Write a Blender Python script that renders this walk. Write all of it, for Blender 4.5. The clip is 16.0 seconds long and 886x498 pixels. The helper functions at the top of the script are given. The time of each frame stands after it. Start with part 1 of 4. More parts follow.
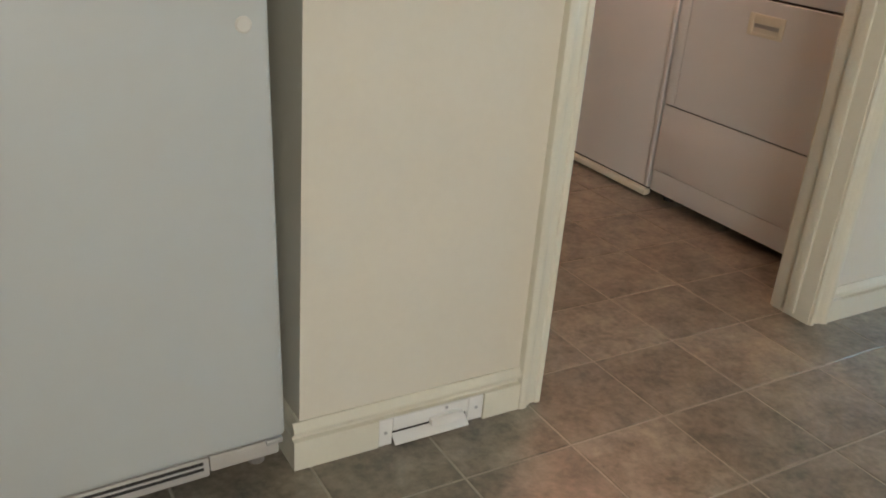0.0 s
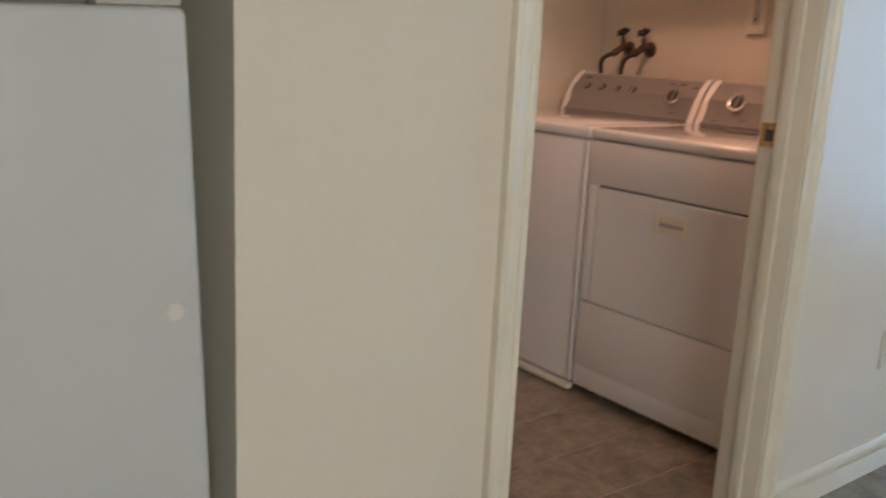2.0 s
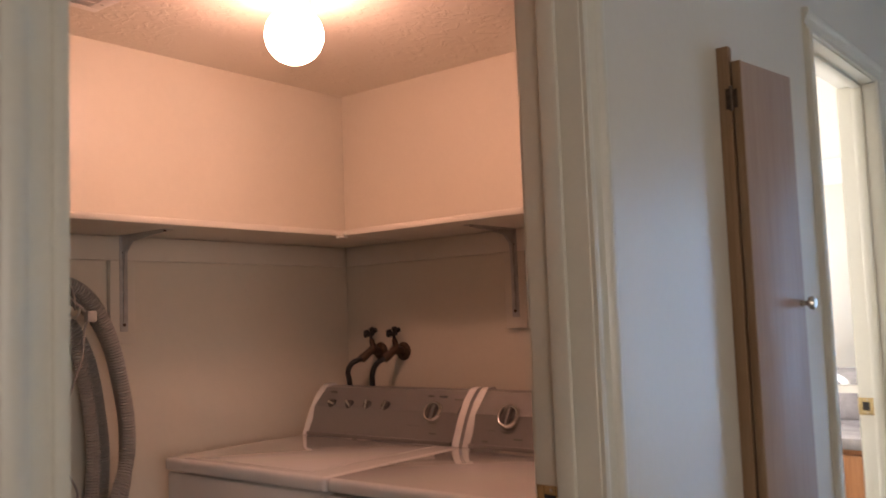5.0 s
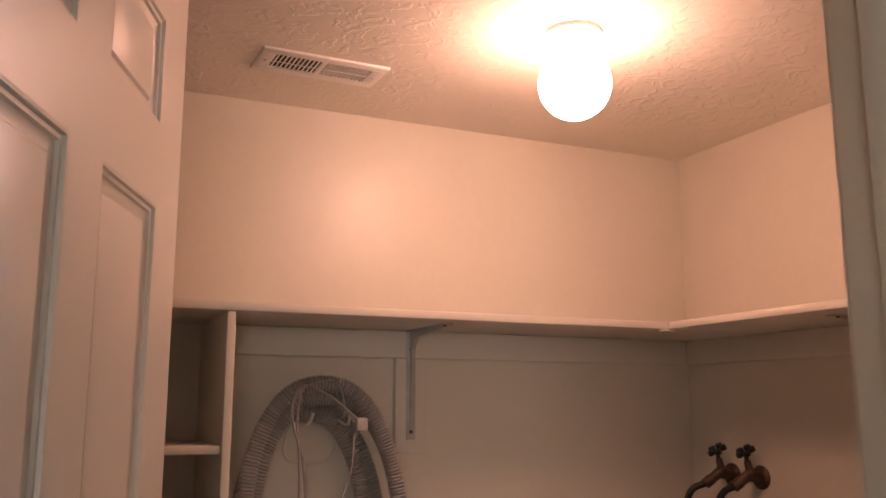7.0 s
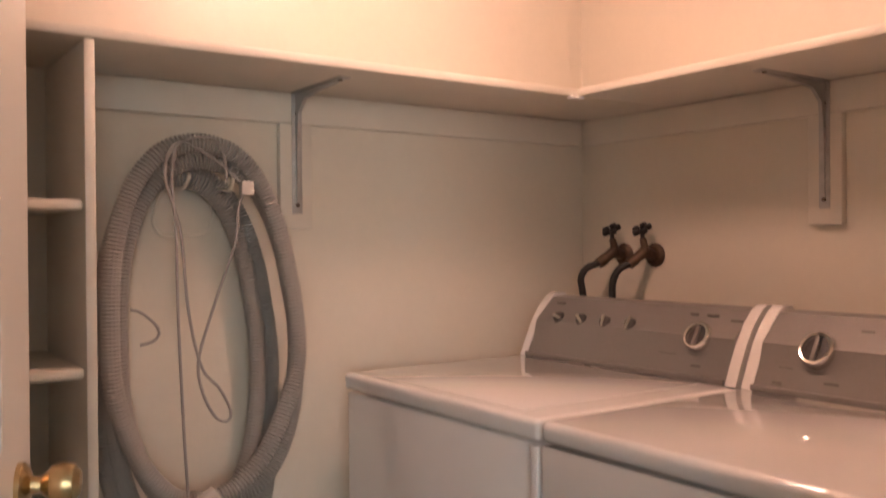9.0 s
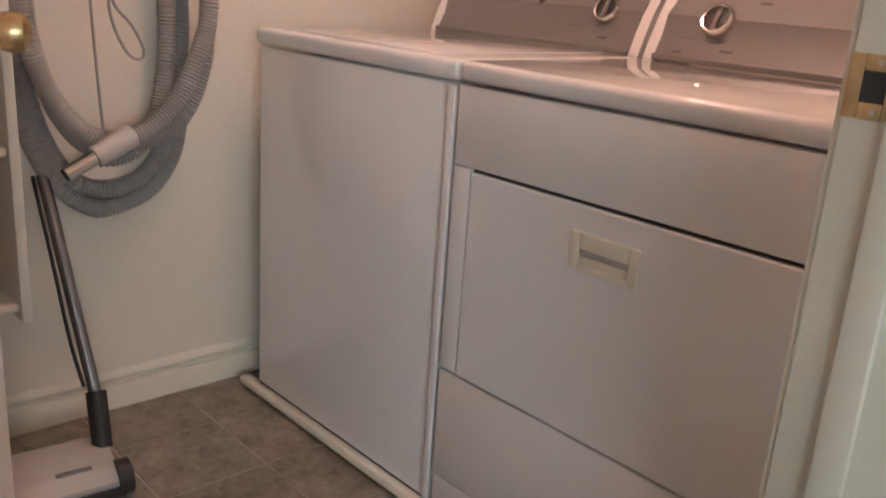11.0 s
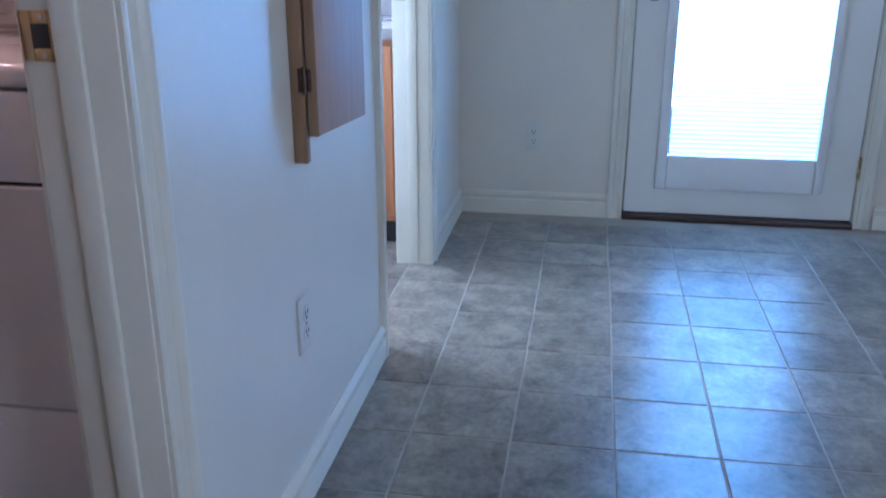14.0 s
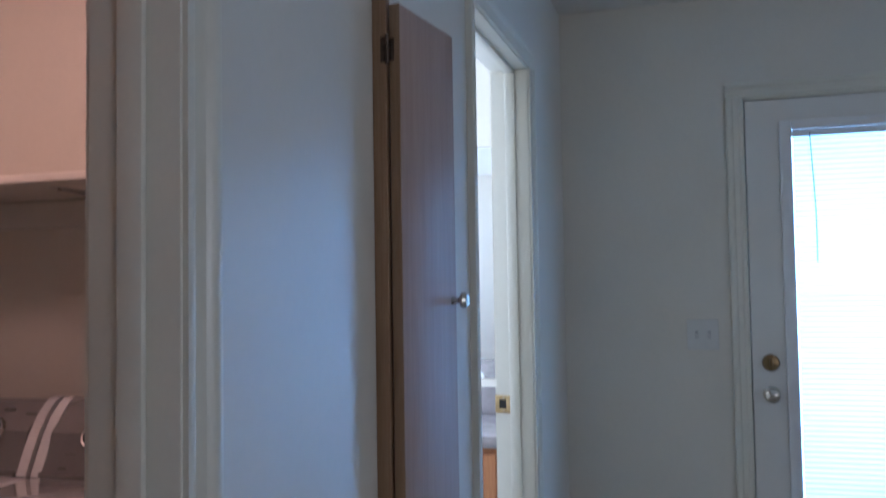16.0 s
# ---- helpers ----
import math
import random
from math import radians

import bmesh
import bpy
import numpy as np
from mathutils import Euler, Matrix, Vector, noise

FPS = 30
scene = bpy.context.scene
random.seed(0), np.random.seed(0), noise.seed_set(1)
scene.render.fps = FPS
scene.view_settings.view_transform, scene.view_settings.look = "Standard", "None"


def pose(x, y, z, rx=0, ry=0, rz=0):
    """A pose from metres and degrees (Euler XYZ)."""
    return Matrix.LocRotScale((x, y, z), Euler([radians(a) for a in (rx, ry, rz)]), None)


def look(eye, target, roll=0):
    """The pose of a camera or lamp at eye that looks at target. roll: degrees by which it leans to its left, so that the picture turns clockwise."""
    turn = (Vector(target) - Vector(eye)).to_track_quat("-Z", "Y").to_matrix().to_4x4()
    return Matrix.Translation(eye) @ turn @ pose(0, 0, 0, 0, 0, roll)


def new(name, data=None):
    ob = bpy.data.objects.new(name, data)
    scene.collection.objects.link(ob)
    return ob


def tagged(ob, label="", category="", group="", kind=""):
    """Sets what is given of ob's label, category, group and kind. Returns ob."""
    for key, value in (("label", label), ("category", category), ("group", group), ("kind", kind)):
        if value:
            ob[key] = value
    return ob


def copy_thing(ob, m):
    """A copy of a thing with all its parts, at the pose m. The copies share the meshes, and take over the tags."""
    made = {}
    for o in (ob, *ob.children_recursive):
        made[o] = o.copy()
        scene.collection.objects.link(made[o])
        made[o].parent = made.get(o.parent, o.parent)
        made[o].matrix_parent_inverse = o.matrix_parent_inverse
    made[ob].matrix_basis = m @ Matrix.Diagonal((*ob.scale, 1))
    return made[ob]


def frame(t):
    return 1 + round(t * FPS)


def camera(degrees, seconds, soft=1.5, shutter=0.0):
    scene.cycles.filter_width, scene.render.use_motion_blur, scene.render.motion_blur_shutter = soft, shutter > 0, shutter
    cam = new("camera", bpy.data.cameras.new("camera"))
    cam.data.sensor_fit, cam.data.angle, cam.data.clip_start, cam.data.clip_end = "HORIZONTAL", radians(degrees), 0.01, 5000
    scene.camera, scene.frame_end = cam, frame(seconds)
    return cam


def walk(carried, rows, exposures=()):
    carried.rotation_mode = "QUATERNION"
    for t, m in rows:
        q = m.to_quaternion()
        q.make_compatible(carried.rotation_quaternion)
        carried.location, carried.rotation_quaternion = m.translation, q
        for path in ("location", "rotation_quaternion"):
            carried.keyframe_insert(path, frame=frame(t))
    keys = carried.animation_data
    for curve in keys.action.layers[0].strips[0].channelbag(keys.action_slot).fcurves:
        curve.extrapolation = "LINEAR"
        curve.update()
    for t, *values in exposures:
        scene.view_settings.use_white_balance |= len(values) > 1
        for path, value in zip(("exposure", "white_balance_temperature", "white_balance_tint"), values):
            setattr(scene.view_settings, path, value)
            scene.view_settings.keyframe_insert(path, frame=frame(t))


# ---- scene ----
cam = camera(53.7, 16.0, soft=1.6, shutter=0.45)
PATH = [
    (0, (0.078, 0.214, 1.041), (1.033, 1.772, 0.228), 4.6),
    (0.5, (0.09, 0.228, 1.06), (1.035, 1.81, 0.284), 3.9),
    (1, (0.074, 0.225, 1.112), (1.012, 1.836, 0.387), 2.6),
    (1.5, (0.076, 0.25, 1.152), (1.068, 1.878, 0.547), 2.1),
    (2, (0.071, 0.346, 1.166), (1.262, 1.887, 0.711), 2.8),
    (2.5, (0.091, 0.441, 1.224), (1.516, 1.799, 0.872), 2.7),
    (3, (0.136, 0.503, 1.263), (1.729, 1.688, 1.018), 1.6),
    (3.5, (0.174, 0.539, 1.297), (1.831, 1.654, 1.176), 0.4),
    (3.7, (0.226, 0.552, 1.296), (1.874, 1.683, 1.229), -0.1),
    (5.8, (1.075, 0.861, 1.315), (2.348, 2.380, 1.597), -1.5),
    (6, (1.143, 0.877, 1.337), (2.275, 2.501, 1.627), -1.03),
    (6.5, (1.222, 0.915, 1.362), (2.099, 2.684, 1.682), -0.12),
    (7, (1.259, 0.963, 1.381), (2.07, 2.756, 1.733), -0.01),
    (7.5, (1.251, 1.062, 1.379), (2.154, 2.811, 1.732), -1.11),
    (8, (1.251, 1.12, 1.332), (2.282, 2.814, 1.591), -1.9),
    (8.5, (1.259, 1.196, 1.282), (2.382, 2.847, 1.404), -1.5),
    (9, (1.25, 1.243, 1.221), (2.392, 2.885, 1.208), -0.4),
    (9.5, (1.225, 1.236, 1.175), (2.406, 2.841, 1.004), 1.2),
    (10, (1.185, 1.227, 1.118), (2.446, 2.748, 0.805), 2.4),
    (10.2, (1.171, 1.224, 1.102), (2.454, 2.712, 0.724), 2.7),
    (12.3, (1.061, 1.176, 1.04), (2.447, 2.349, 0.201), 2.3),
    (12.5, (1.035, 1.145, 1.043), (2.531, 2.191, 0.225), 2.5),
    (13, (1.059, 1.067, 1.048), (2.768, 1.741, 0.257), 1.8),
    (13.5, (1.01, 0.971, 1.087), (2.82, 1.374, 0.339), 1.5),
    (14, (1.016, 0.911, 1.091), (2.879, 1.226, 0.435), -0.1),
    (14.5, (1.047, 0.924, 1.134), (2.948, 1.287, 0.63), -0.3),
    (15, (1.098, 0.946, 1.194), (3.025, 1.391, 0.894), -0.3),
    (15.5, (1.126, 0.953, 1.238), (3.058, 1.465, 1.167), -0.6),
    (16, (1.142, 0.905, 1.322), (3.054, 1.481, 1.416), -0.9),
]
EXPOSURES = [(0.0, 0.9, 6450, 6), (1.0, 0.86, 6300, 6), (1.5, 0.82, 6250, 7), (2.5, 0.68, 6400, 13), (3.0, 0.55, 6250, 16), (3.7, 0.32, 6350, 18), (6.0, -0.1, 6700, 19), (7.0, 0.05, 6500, 18), (7.5, 0.05, 6450, 16),
             (8.5, 0.6, 6050, 10), (9.5, 1.03, 5800, 7), (10.2, 1.03, 5700, 6), (12.5, 1.46, 4700, 5), (13.0, 1.12, 4600, 6), (13.5, 0.74, 4560, 9), (14.0, 0.45, 4360, 14), (14.5, 0.16, 4480, 15), (15.0, -0.16, 4720, 15), (16.0, -0.38, 4850, 14)]
walk(cam, [(t, look(eye, target, roll)) for t, eye, target, roll in PATH], EXPOSURES)

# ---- light ----
world = bpy.data.worlds.new("sky")
scene.world = world
world.use_nodes = True
wn = world.node_tree.nodes
sky = wn.new("ShaderNodeTexSky")
sky.sky_type = "NISHITA"
sky.sun_disc = False
sky.sun_elevation, sky.sun_rotation = radians(38), radians(200)
world.node_tree.links.new(sky.outputs["Color"], wn["Background"].inputs["Color"])
wn["Background"].inputs["Strength"].default_value = 0.1


def area_lamp(name, eye, target, sx, sy, watts, colour):
    data = bpy.data.lights.new(name, "AREA")
    data.shape, data.size, data.size_y, data.energy, data.color = "RECTANGLE", sx, sy, watts, colour
    ob = new(name, data)
    ob.matrix_world = look(eye, target)
    return ob


area_lamp("door_daylight", (5.20, 0.30, 1.16), (4.6, 0.30, 1.10), 1.0, 1.6, 60, (0.36, 0.64, 1.0))
# fill from an assumed window out of view, placed to balance the rooms
area_lamp("unseen_kitchen_daylight", (-0.3, -2.36, 1.45), (2.6, 0.6, 1.15), 2.1, 1.1, 30, (1.0, 0.92, 0.83))
# added lamp at an unseen window, to make the bathroom walls bright
area_lamp("unseen_bath_daylight", (3.95, 3.30, 1.6), (3.9, 1.6, 1.2), 1.0, 1.1, 62, (0.90, 0.94, 1.0))
GLOBE_COLOUR, GLOBE_POWER = (1.0, 0.53, 0.375), 54.0

# ---- materials ----


def mat(name, colour, rough=0.5, metal=0.0, spot=0.0, scale=8.0, bump=0.0, bump_scale=60.0, dist=0.002, fine=0.0, coat=0.0, spec=0.5):
    """Principled paint or metal; spot: broad tone drift, fine: fine tone grain, bump: relief."""
    m = bpy.data.materials.new(name)
    m.use_nodes = True
    n, l = m.node_tree.nodes, m.node_tree.links
    p = n["Principled BSDF"]
    p.inputs["Roughness"].default_value, p.inputs["Metallic"].default_value = rough, metal
    p.inputs["Coat Weight"].default_value = coat
    p.inputs["Specular IOR Level"].default_value = spec
    p.inputs["Base Color"].default_value = (*colour, 1)
    co = n.new("ShaderNodeTexCoord")
    if spot or fine:
        a = n.new("ShaderNodeTexNoise")
        a.inputs["Scale"].default_value, a.inputs["Detail"].default_value = scale, 5
        b = n.new("ShaderNodeTexNoise")
        b.inputs["Scale"].default_value, b.inputs["Detail"].default_value = scale * 22, 3
        l.new(co.outputs["Object"], a.inputs["Vector"])
        l.new(co.outputs["Object"], b.inputs["Vector"])
        ra = n.new("ShaderNodeMapRange")
        ra.inputs["From Min"].default_value, ra.inputs["From Max"].default_value = 0.3, 0.7
        ra.inputs["To Min"].default_value, ra.inputs["To Max"].default_value = 1 - spot, 1 + spot * 0.4
        l.new(a.outputs["Fac"], ra.inputs["Value"])
        rb = n.new("ShaderNodeMapRange")
        rb.inputs["From Min"].default_value, rb.inputs["From Max"].default_value = 0.3, 0.7
        rb.inputs["To Min"].default_value, rb.inputs["To Max"].default_value = 1 - fine, 1 + fine * 0.4
        l.new(b.outputs["Fac"], rb.inputs["Value"])
        mu = n.new("ShaderNodeMath")
        mu.operation = "MULTIPLY"
        l.new(ra.outputs["Result"], mu.inputs[0])
        l.new(rb.outputs["Result"], mu.inputs[1])
        vm = n.new("ShaderNodeVectorMath")
        vm.operation = "SCALE"
        vm.inputs[0].default_value = colour
        l.new(mu.outputs["Value"], vm.inputs["Scale"])
        l.new(vm.outputs["Vector"], p.inputs["Base Color"])
        rr = n.new("ShaderNodeMapRange")
        rr.inputs["To Min"].default_value, rr.inputs["To Max"].default_value = rough * 0.85, min(1, rough * 1.15)
        l.new(a.outputs["Fac"], rr.inputs["Value"])
        l.new(rr.outputs["Result"], p.inputs["Roughness"])
    if bump:
        c = n.new("ShaderNodeTexNoise")
        c.inputs["Scale"].default_value, c.inputs["Detail"].default_value = bump_scale, 3
        l.new(co.outputs["Object"], c.inputs["Vector"])
        bp = n.new("ShaderNodeBump")
        bp.inputs["Strength"].default_value, bp.inputs["Distance"].default_value = bump, dist
        l.new(c.outputs["Fac"], bp.inputs["Height"])
        l.new(bp.outputs["Normal"], p.inputs["Normal"])
    return m


WALL = mat("cream_wall_paint", (0.70, 0.655, 0.555), 0.36, spot=0.04, scale=2.5, bump=0.25, bump_scale=70, dist=0.0012, fine=0.015)
TRIM = mat("ivory_trim_paint", (0.71, 0.675, 0.56), 0.32, spot=0.05, scale=6, bump=0.08, bump_scale=40, dist=0.001, fine=0.02)
DOORPAINT = mat("white_door_paint", (0.74, 0.72, 0.66), 0.35, spot=0.03, scale=4, bump=0.1, bump_scale=180, dist=0.0006)
SHELFPAINT = mat("cream_shelf_paint", (0.70, 0.66, 0.57), 0.42, spot=0.06, scale=5, bump=0.1, bump_scale=50, dist=0.001)
ENAMEL = mat("white_appliance_enamel", (0.78, 0.775, 0.765), 0.09, spot=0.02, scale=3, coat=0.8)
FRIDGE = mat("white_textured_fridge_enamel", (0.51, 0.53, 0.515), 0.36, spot=0.02, scale=3, bump=0.3, bump_scale=420, dist=0.0004)
SILVER = mat("silver_console_plastic", (0.25, 0.24, 0.23), 0.38, metal=0.35, spot=0.05, scale=6, fine=0.03)
CHROME = mat("chrome", (0.75, 0.73, 0.70), 0.12, metal=1.0, spot=0.1, scale=30)
BRASS = mat("polished_brass", (0.62, 0.47, 0.25), 0.26, metal=1.0, spot=0.2, scale=40)
STEEL = mat("dull_zinc_steel", (0.50, 0.50, 0.49), 0.42, metal=0.6, spot=0.15, scale=25)
NICKEL = mat("satin_nickel", (0.62, 0.58, 0.50), 0.25, metal=1.0, spot=0.1, scale=30)
BRONZE = mat("tarnished_valve_brass", (0.11, 0.075, 0.052), 0.5, metal=0.7, spot=0.4, scale=60)
GUNMETAL = mat("dark_steel_tube", (0.26, 0.255, 0.25), 0.3, metal=0.9, spot=0.1, scale=20)
AGED = mat("aged_brass", (0.30, 0.21, 0.10), 0.35, metal=1.0, spot=0.3, scale=50)
CHARCOAL = mat("charcoal_plastic", (0.055, 0.05, 0.048), 0.3, spot=0.1, scale=30)
BLACK = mat("black_rubber", (0.018, 0.018, 0.018), 0.5, spot=0.2, scale=40)
# near-black that paints in the shade of gaps, slots and recesses
DARK = mat("gap_shade_black", (0.03, 0.028, 0.026), 0.7, spot=0.1)
GREYPLASTIC = mat("grey_plastic", (0.20, 0.19, 0.18), 0.45, spot=0.1, scale=20)
HOSE = mat("grey_vinyl_hose", (0.36, 0.345, 0.32), 0.48, spot=0.08, scale=9, fine=0.04)
CUFF = mat("pale_grey_cuff_plastic", (0.46, 0.44, 0.41), 0.42, spot=0.06, scale=20)
CORD = mat("grey_cord", (0.33, 0.31, 0.29), 0.5, spot=0.1, scale=40)
IVORY = mat("ivory_plate_plastic", (0.66, 0.64, 0.585), 0.33, spot=0.03, scale=20)
PLATE = mat("white_wall_plate_plastic", (0.78, 0.77, 0.74), 0.3, spot=0.03, scale=20)
MARBLE = mat("grey_cultured_marble", (0.34, 0.31, 0.31), 0.25, spot=0.3, scale=14, fine=0.1)
PORCELAIN = mat("white_porcelain", (0.80, 0.79, 0.76), 0.12, spot=0.02)
GROUT = mat("pale_grout_line", (0.42, 0.375, 0.31), 0.6, spot=0.25, scale=6, fine=0.1)
BATHPAINT = mat("white_bath_paint", (0.82, 0.82, 0.80), 0.5, spot=0.03, scale=3, bump=0.1, bump_scale=70)
CREAMHANDLE = mat("cream_handle_plastic", (0.74, 0.70, 0.58), 0.35, spot=0.03)
INK = mat("dark_grey_print", (0.12, 0.115, 0.11), 0.5, spot=0.1)


def ceiling_material():
    m = mat("textured_ceiling_paint", (0.74, 0.70, 0.62), 0.5)
    n, l = m.node_tree.nodes, m.node_tree.links
    p = n["Principled BSDF"]
    co = n.new("ShaderNodeTexCoord")
    v = n.new("ShaderNodeTexNoise")
    v.inputs["Scale"].default_value, v.inputs["Detail"].default_value, v.inputs["Distortion"].default_value = 22, 4, 1.2
    l.new(co.outputs["Object"], v.inputs["Vector"])
    r = n.new("ShaderNodeMapRange")
    r.inputs["From Min"].default_value, r.inputs["From Max"].default_value = 0.50, 0.60
    l.new(v.outputs["Fac"], r.inputs["Value"])
    b = n.new("ShaderNodeBump")
    b.inputs["Strength"].default_value, b.inputs["Distance"].default_value = 0.32, 0.004
    l.new(r.outputs["Result"], b.inputs["Height"])
    l.new(b.outputs["Normal"], p.inputs["Normal"])
    return m


def wood_material(name, light, dark, rough=0.4, scale=1.0):
    m = bpy.data.materials.new(name)
    m.use_nodes = True
    n, l = m.node_tree.nodes, m.node_tree.links
    p = n["Principled BSDF"]
    p.inputs["Roughness"].default_value = rough
    co = n.new("ShaderNodeTexCoord")
    mp = n.new("ShaderNodeMapping")
    mp.inputs["Scale"].default_value = (38 * scale, 38 * scale, 1.6 * scale)
    l.new(co.outputs["Object"], mp.inputs["Vector"])
    a = n.new("ShaderNodeTexNoise")
    a.inputs["Scale"].default_value, a.inputs["Detail"].default_value, a.inputs["Distortion"].default_value = 1.6, 6, 0.6
    l.new(mp.outputs["Vector"], a.inputs["Vector"])
    b = n.new("ShaderNodeTexNoise")
    b.inputs["Scale"].default_value, b.inputs["Detail"].default_value = 9, 4
    l.new(mp.outputs["Vector"], b.inputs["Vector"])
    ad = n.new("ShaderNodeMix")
    ad.inputs["Factor"].default_value = 0.4
    l.new(a.outputs["Fac"], ad.inputs["A"])
    l.new(b.outputs["Fac"], ad.inputs["B"])
    cr = n.new("ShaderNodeValToRGB")
    cr.color_ramp.elements[0].position, cr.color_ramp.elements[0].color = 0.35, (*dark, 1)
    cr.color_ramp.elements[1].position, cr.color_ramp.elements[1].color = 0.65, (*light, 1)
    l.new(ad.outputs["Result"], cr.inputs["Fac"])
    l.new(cr.outputs["Color"], p.inputs["Base Color"])
    bp = n.new("ShaderNodeBump")
    bp.inputs["Strength"].default_value, bp.inputs["Distance"].default_value = 0.15, 0.0008
    l.new(b.outputs["Fac"], bp.inputs["Height"])
    l.new(bp.outputs["Normal"], p.inputs["Normal"])
    return m


def tile_material():
    m = bpy.data.materials.new("brown_slate_vinyl")
    m.use_nodes = True
    n, l = m.node_tree.nodes, m.node_tree.links
    p = n["Principled BSDF"]
    co = n.new("ShaderNodeTexCoord")
    info = n.new("ShaderNodeObjectInfo")
    geo = n.new("ShaderNodeNewGeometry")
    add = n.new("ShaderNodeMath")
    l.new(info.outputs["Random"], add.inputs[0])
    l.new(geo.outputs["Random Per Island"], add.inputs[1])
    off = n.new("ShaderNodeVectorMath")
    off.operation = "SCALE"
    off.inputs[0].default_value = (17.0, 11.0, 23.0)
    l.new(add.outputs["Value"], off.inputs["Scale"])
    vec = n.new("ShaderNodeVectorMath")
    l.new(co.outputs["Object"], vec.inputs[0])
    l.new(off.outputs["Vector"], vec.inputs[1])

    def noise_tex(scale, detail, distortion, rough=0.6):
        t = n.new("ShaderNodeTexNoise")
        t.inputs["Scale"].default_value, t.inputs["Detail"].default_value = scale, detail
        t.inputs["Distortion"].default_value, t.inputs["Roughness"].default_value = distortion, rough
        l.new(vec.outputs["Vector"], t.inputs["Vector"])
        return t

    big, mid, veins = noise_tex(11, 9, 0.3, 0.66), noise_tex(60, 4, 0.0, 0.55), noise_tex(20, 8, 0.5, 0.72)
    level = n.new("ShaderNodeMapRange")
    level.inputs["From Min"].default_value, level.inputs["From Max"].default_value = 0.36, 0.65
    cr = n.new("ShaderNodeMix")
    cr.data_type = "RGBA"
    cr.inputs[6].default_value, cr.inputs[7].default_value = (0.072, 0.062, 0.048, 1), (0.345, 0.292, 0.222, 1)
    l.new(level.outputs["Result"], cr.inputs[0])
    mx = n.new("ShaderNodeMix")
    mx.inputs["Factor"].default_value = 0.30
    l.new(big.outputs["Fac"], mx.inputs["A"])
    l.new(mid.outputs["Fac"], mx.inputs["B"])
    l.new(mx.outputs["Result"], level.inputs["Value"])
    vr = n.new("ShaderNodeValToRGB")
    v = vr.color_ramp.elements
    v[0].position, v[0].color = 0.38, (0, 0, 0, 1)
    v[1].position, v[1].color = 0.80, (1, 1, 1, 1)
    l.new(veins.outputs["Fac"], vr.inputs["Fac"])
    col = n.new("ShaderNodeMix")
    col.data_type = "RGBA"
    sc = n.new("ShaderNodeMath")
    sc.operation = "MULTIPLY"
    sc.inputs[1].default_value = 0.20
    l.new(vr.outputs["Color"], sc.inputs[0])
    l.new(sc.outputs["Value"], col.inputs["Factor"])
    l.new(cr.outputs[2], col.inputs["A"])
    col.inputs["B"].default_value = (0.40, 0.345, 0.28, 1)
    tone = n.new("ShaderNodeMapRange")
    tone.inputs["To Min"].default_value, tone.inputs["To Max"].default_value = 0.80, 1.14
    fr = n.new("ShaderNodeMath")
    fr.operation = "FRACT"
    l.new(add.outputs["Value"], fr.inputs[0])
    l.new(fr.outputs["Value"], tone.inputs["Value"])
    tv = n.new("ShaderNodeVectorMath")
    tv.operation = "SCALE"
    l.new(col.outputs["Result"], tv.inputs[0])
    l.new(tone.outputs["Result"], tv.inputs["Scale"])
    l.new(tv.outputs["Vector"], p.inputs["Base Color"])
    p.inputs["Roughness"].default_value = 0.30
    bp = n.new("ShaderNodeBump")
    p.inputs["Specular IOR Level"].default_value = 0.95
    bp.inputs["Strength"].default_value, bp.inputs["Distance"].default_value = 0.08, 0.001
    l.new(mx.outputs["Result"], bp.inputs["Height"])
    l.new(bp.outputs["Normal"], p.inputs["Normal"])
    return m


def glow_material(name, colour, strength):
    m = bpy.data.materials.new(name)
    m.use_nodes = True
    p = m.node_tree.nodes["Principled BSDF"]
    p.inputs["Base Color"].default_value = (0.85, 0.82, 0.78, 1)
    p.inputs["Emission Color"].default_value = (*colour, 1)
    p.inputs["Emission Strength"].default_value = strength
    return m


def glass_material(name, tint=(1, 1, 1), rough=0.0):
    m = bpy.data.materials.new(name)
    m.use_nodes = True
    p = m.node_tree.nodes["Principled BSDF"]
    p.inputs["Base Color"].default_value = (*tint, 1)
    p.inputs["Roughness"].default_value = rough
    p.inputs["Transmission Weight"].default_value = 1.0
    p.inputs["IOR"].default_value = 1.45
    return m


def blind_material():
    m = bpy.data.materials.new("white_cellular_blind_cloth")
    m.use_nodes = True
    n, l = m.node_tree.nodes, m.node_tree.links
    out = n["Material Output"]
    n.remove(n["Principled BSDF"])
    co = n.new("ShaderNodeTexCoord")
    t = n.new("ShaderNodeTexNoise")
    t.inputs["Scale"].default_value = 3
    l.new(co.outputs["Object"], t.inputs["Vector"])
    cr = n.new("ShaderNodeValToRGB")
    cr.color_ramp.elements[0].color, cr.color_ramp.elements[1].color = (0.78, 0.80, 0.80, 1), (0.88, 0.89, 0.88, 1)
    l.new(t.outputs["Fac"], cr.inputs["Fac"])
    a, b, mx = n.new("ShaderNodeBsdfDiffuse"), n.new("ShaderNodeBsdfTranslucent"), n.new("ShaderNodeMixShader")
    l.new(cr.outputs["Color"], a.inputs["Color"])
    l.new(cr.outputs["Color"], b.inputs["Color"])
    mx.inputs["Fac"].default_value = 0.7
    l.new(a.outputs["BSDF"], mx.inputs[1])
    l.new(b.outputs["BSDF"], mx.inputs[2])
    l.new(mx.outputs["Shader"], out.inputs["Surface"])
    return m


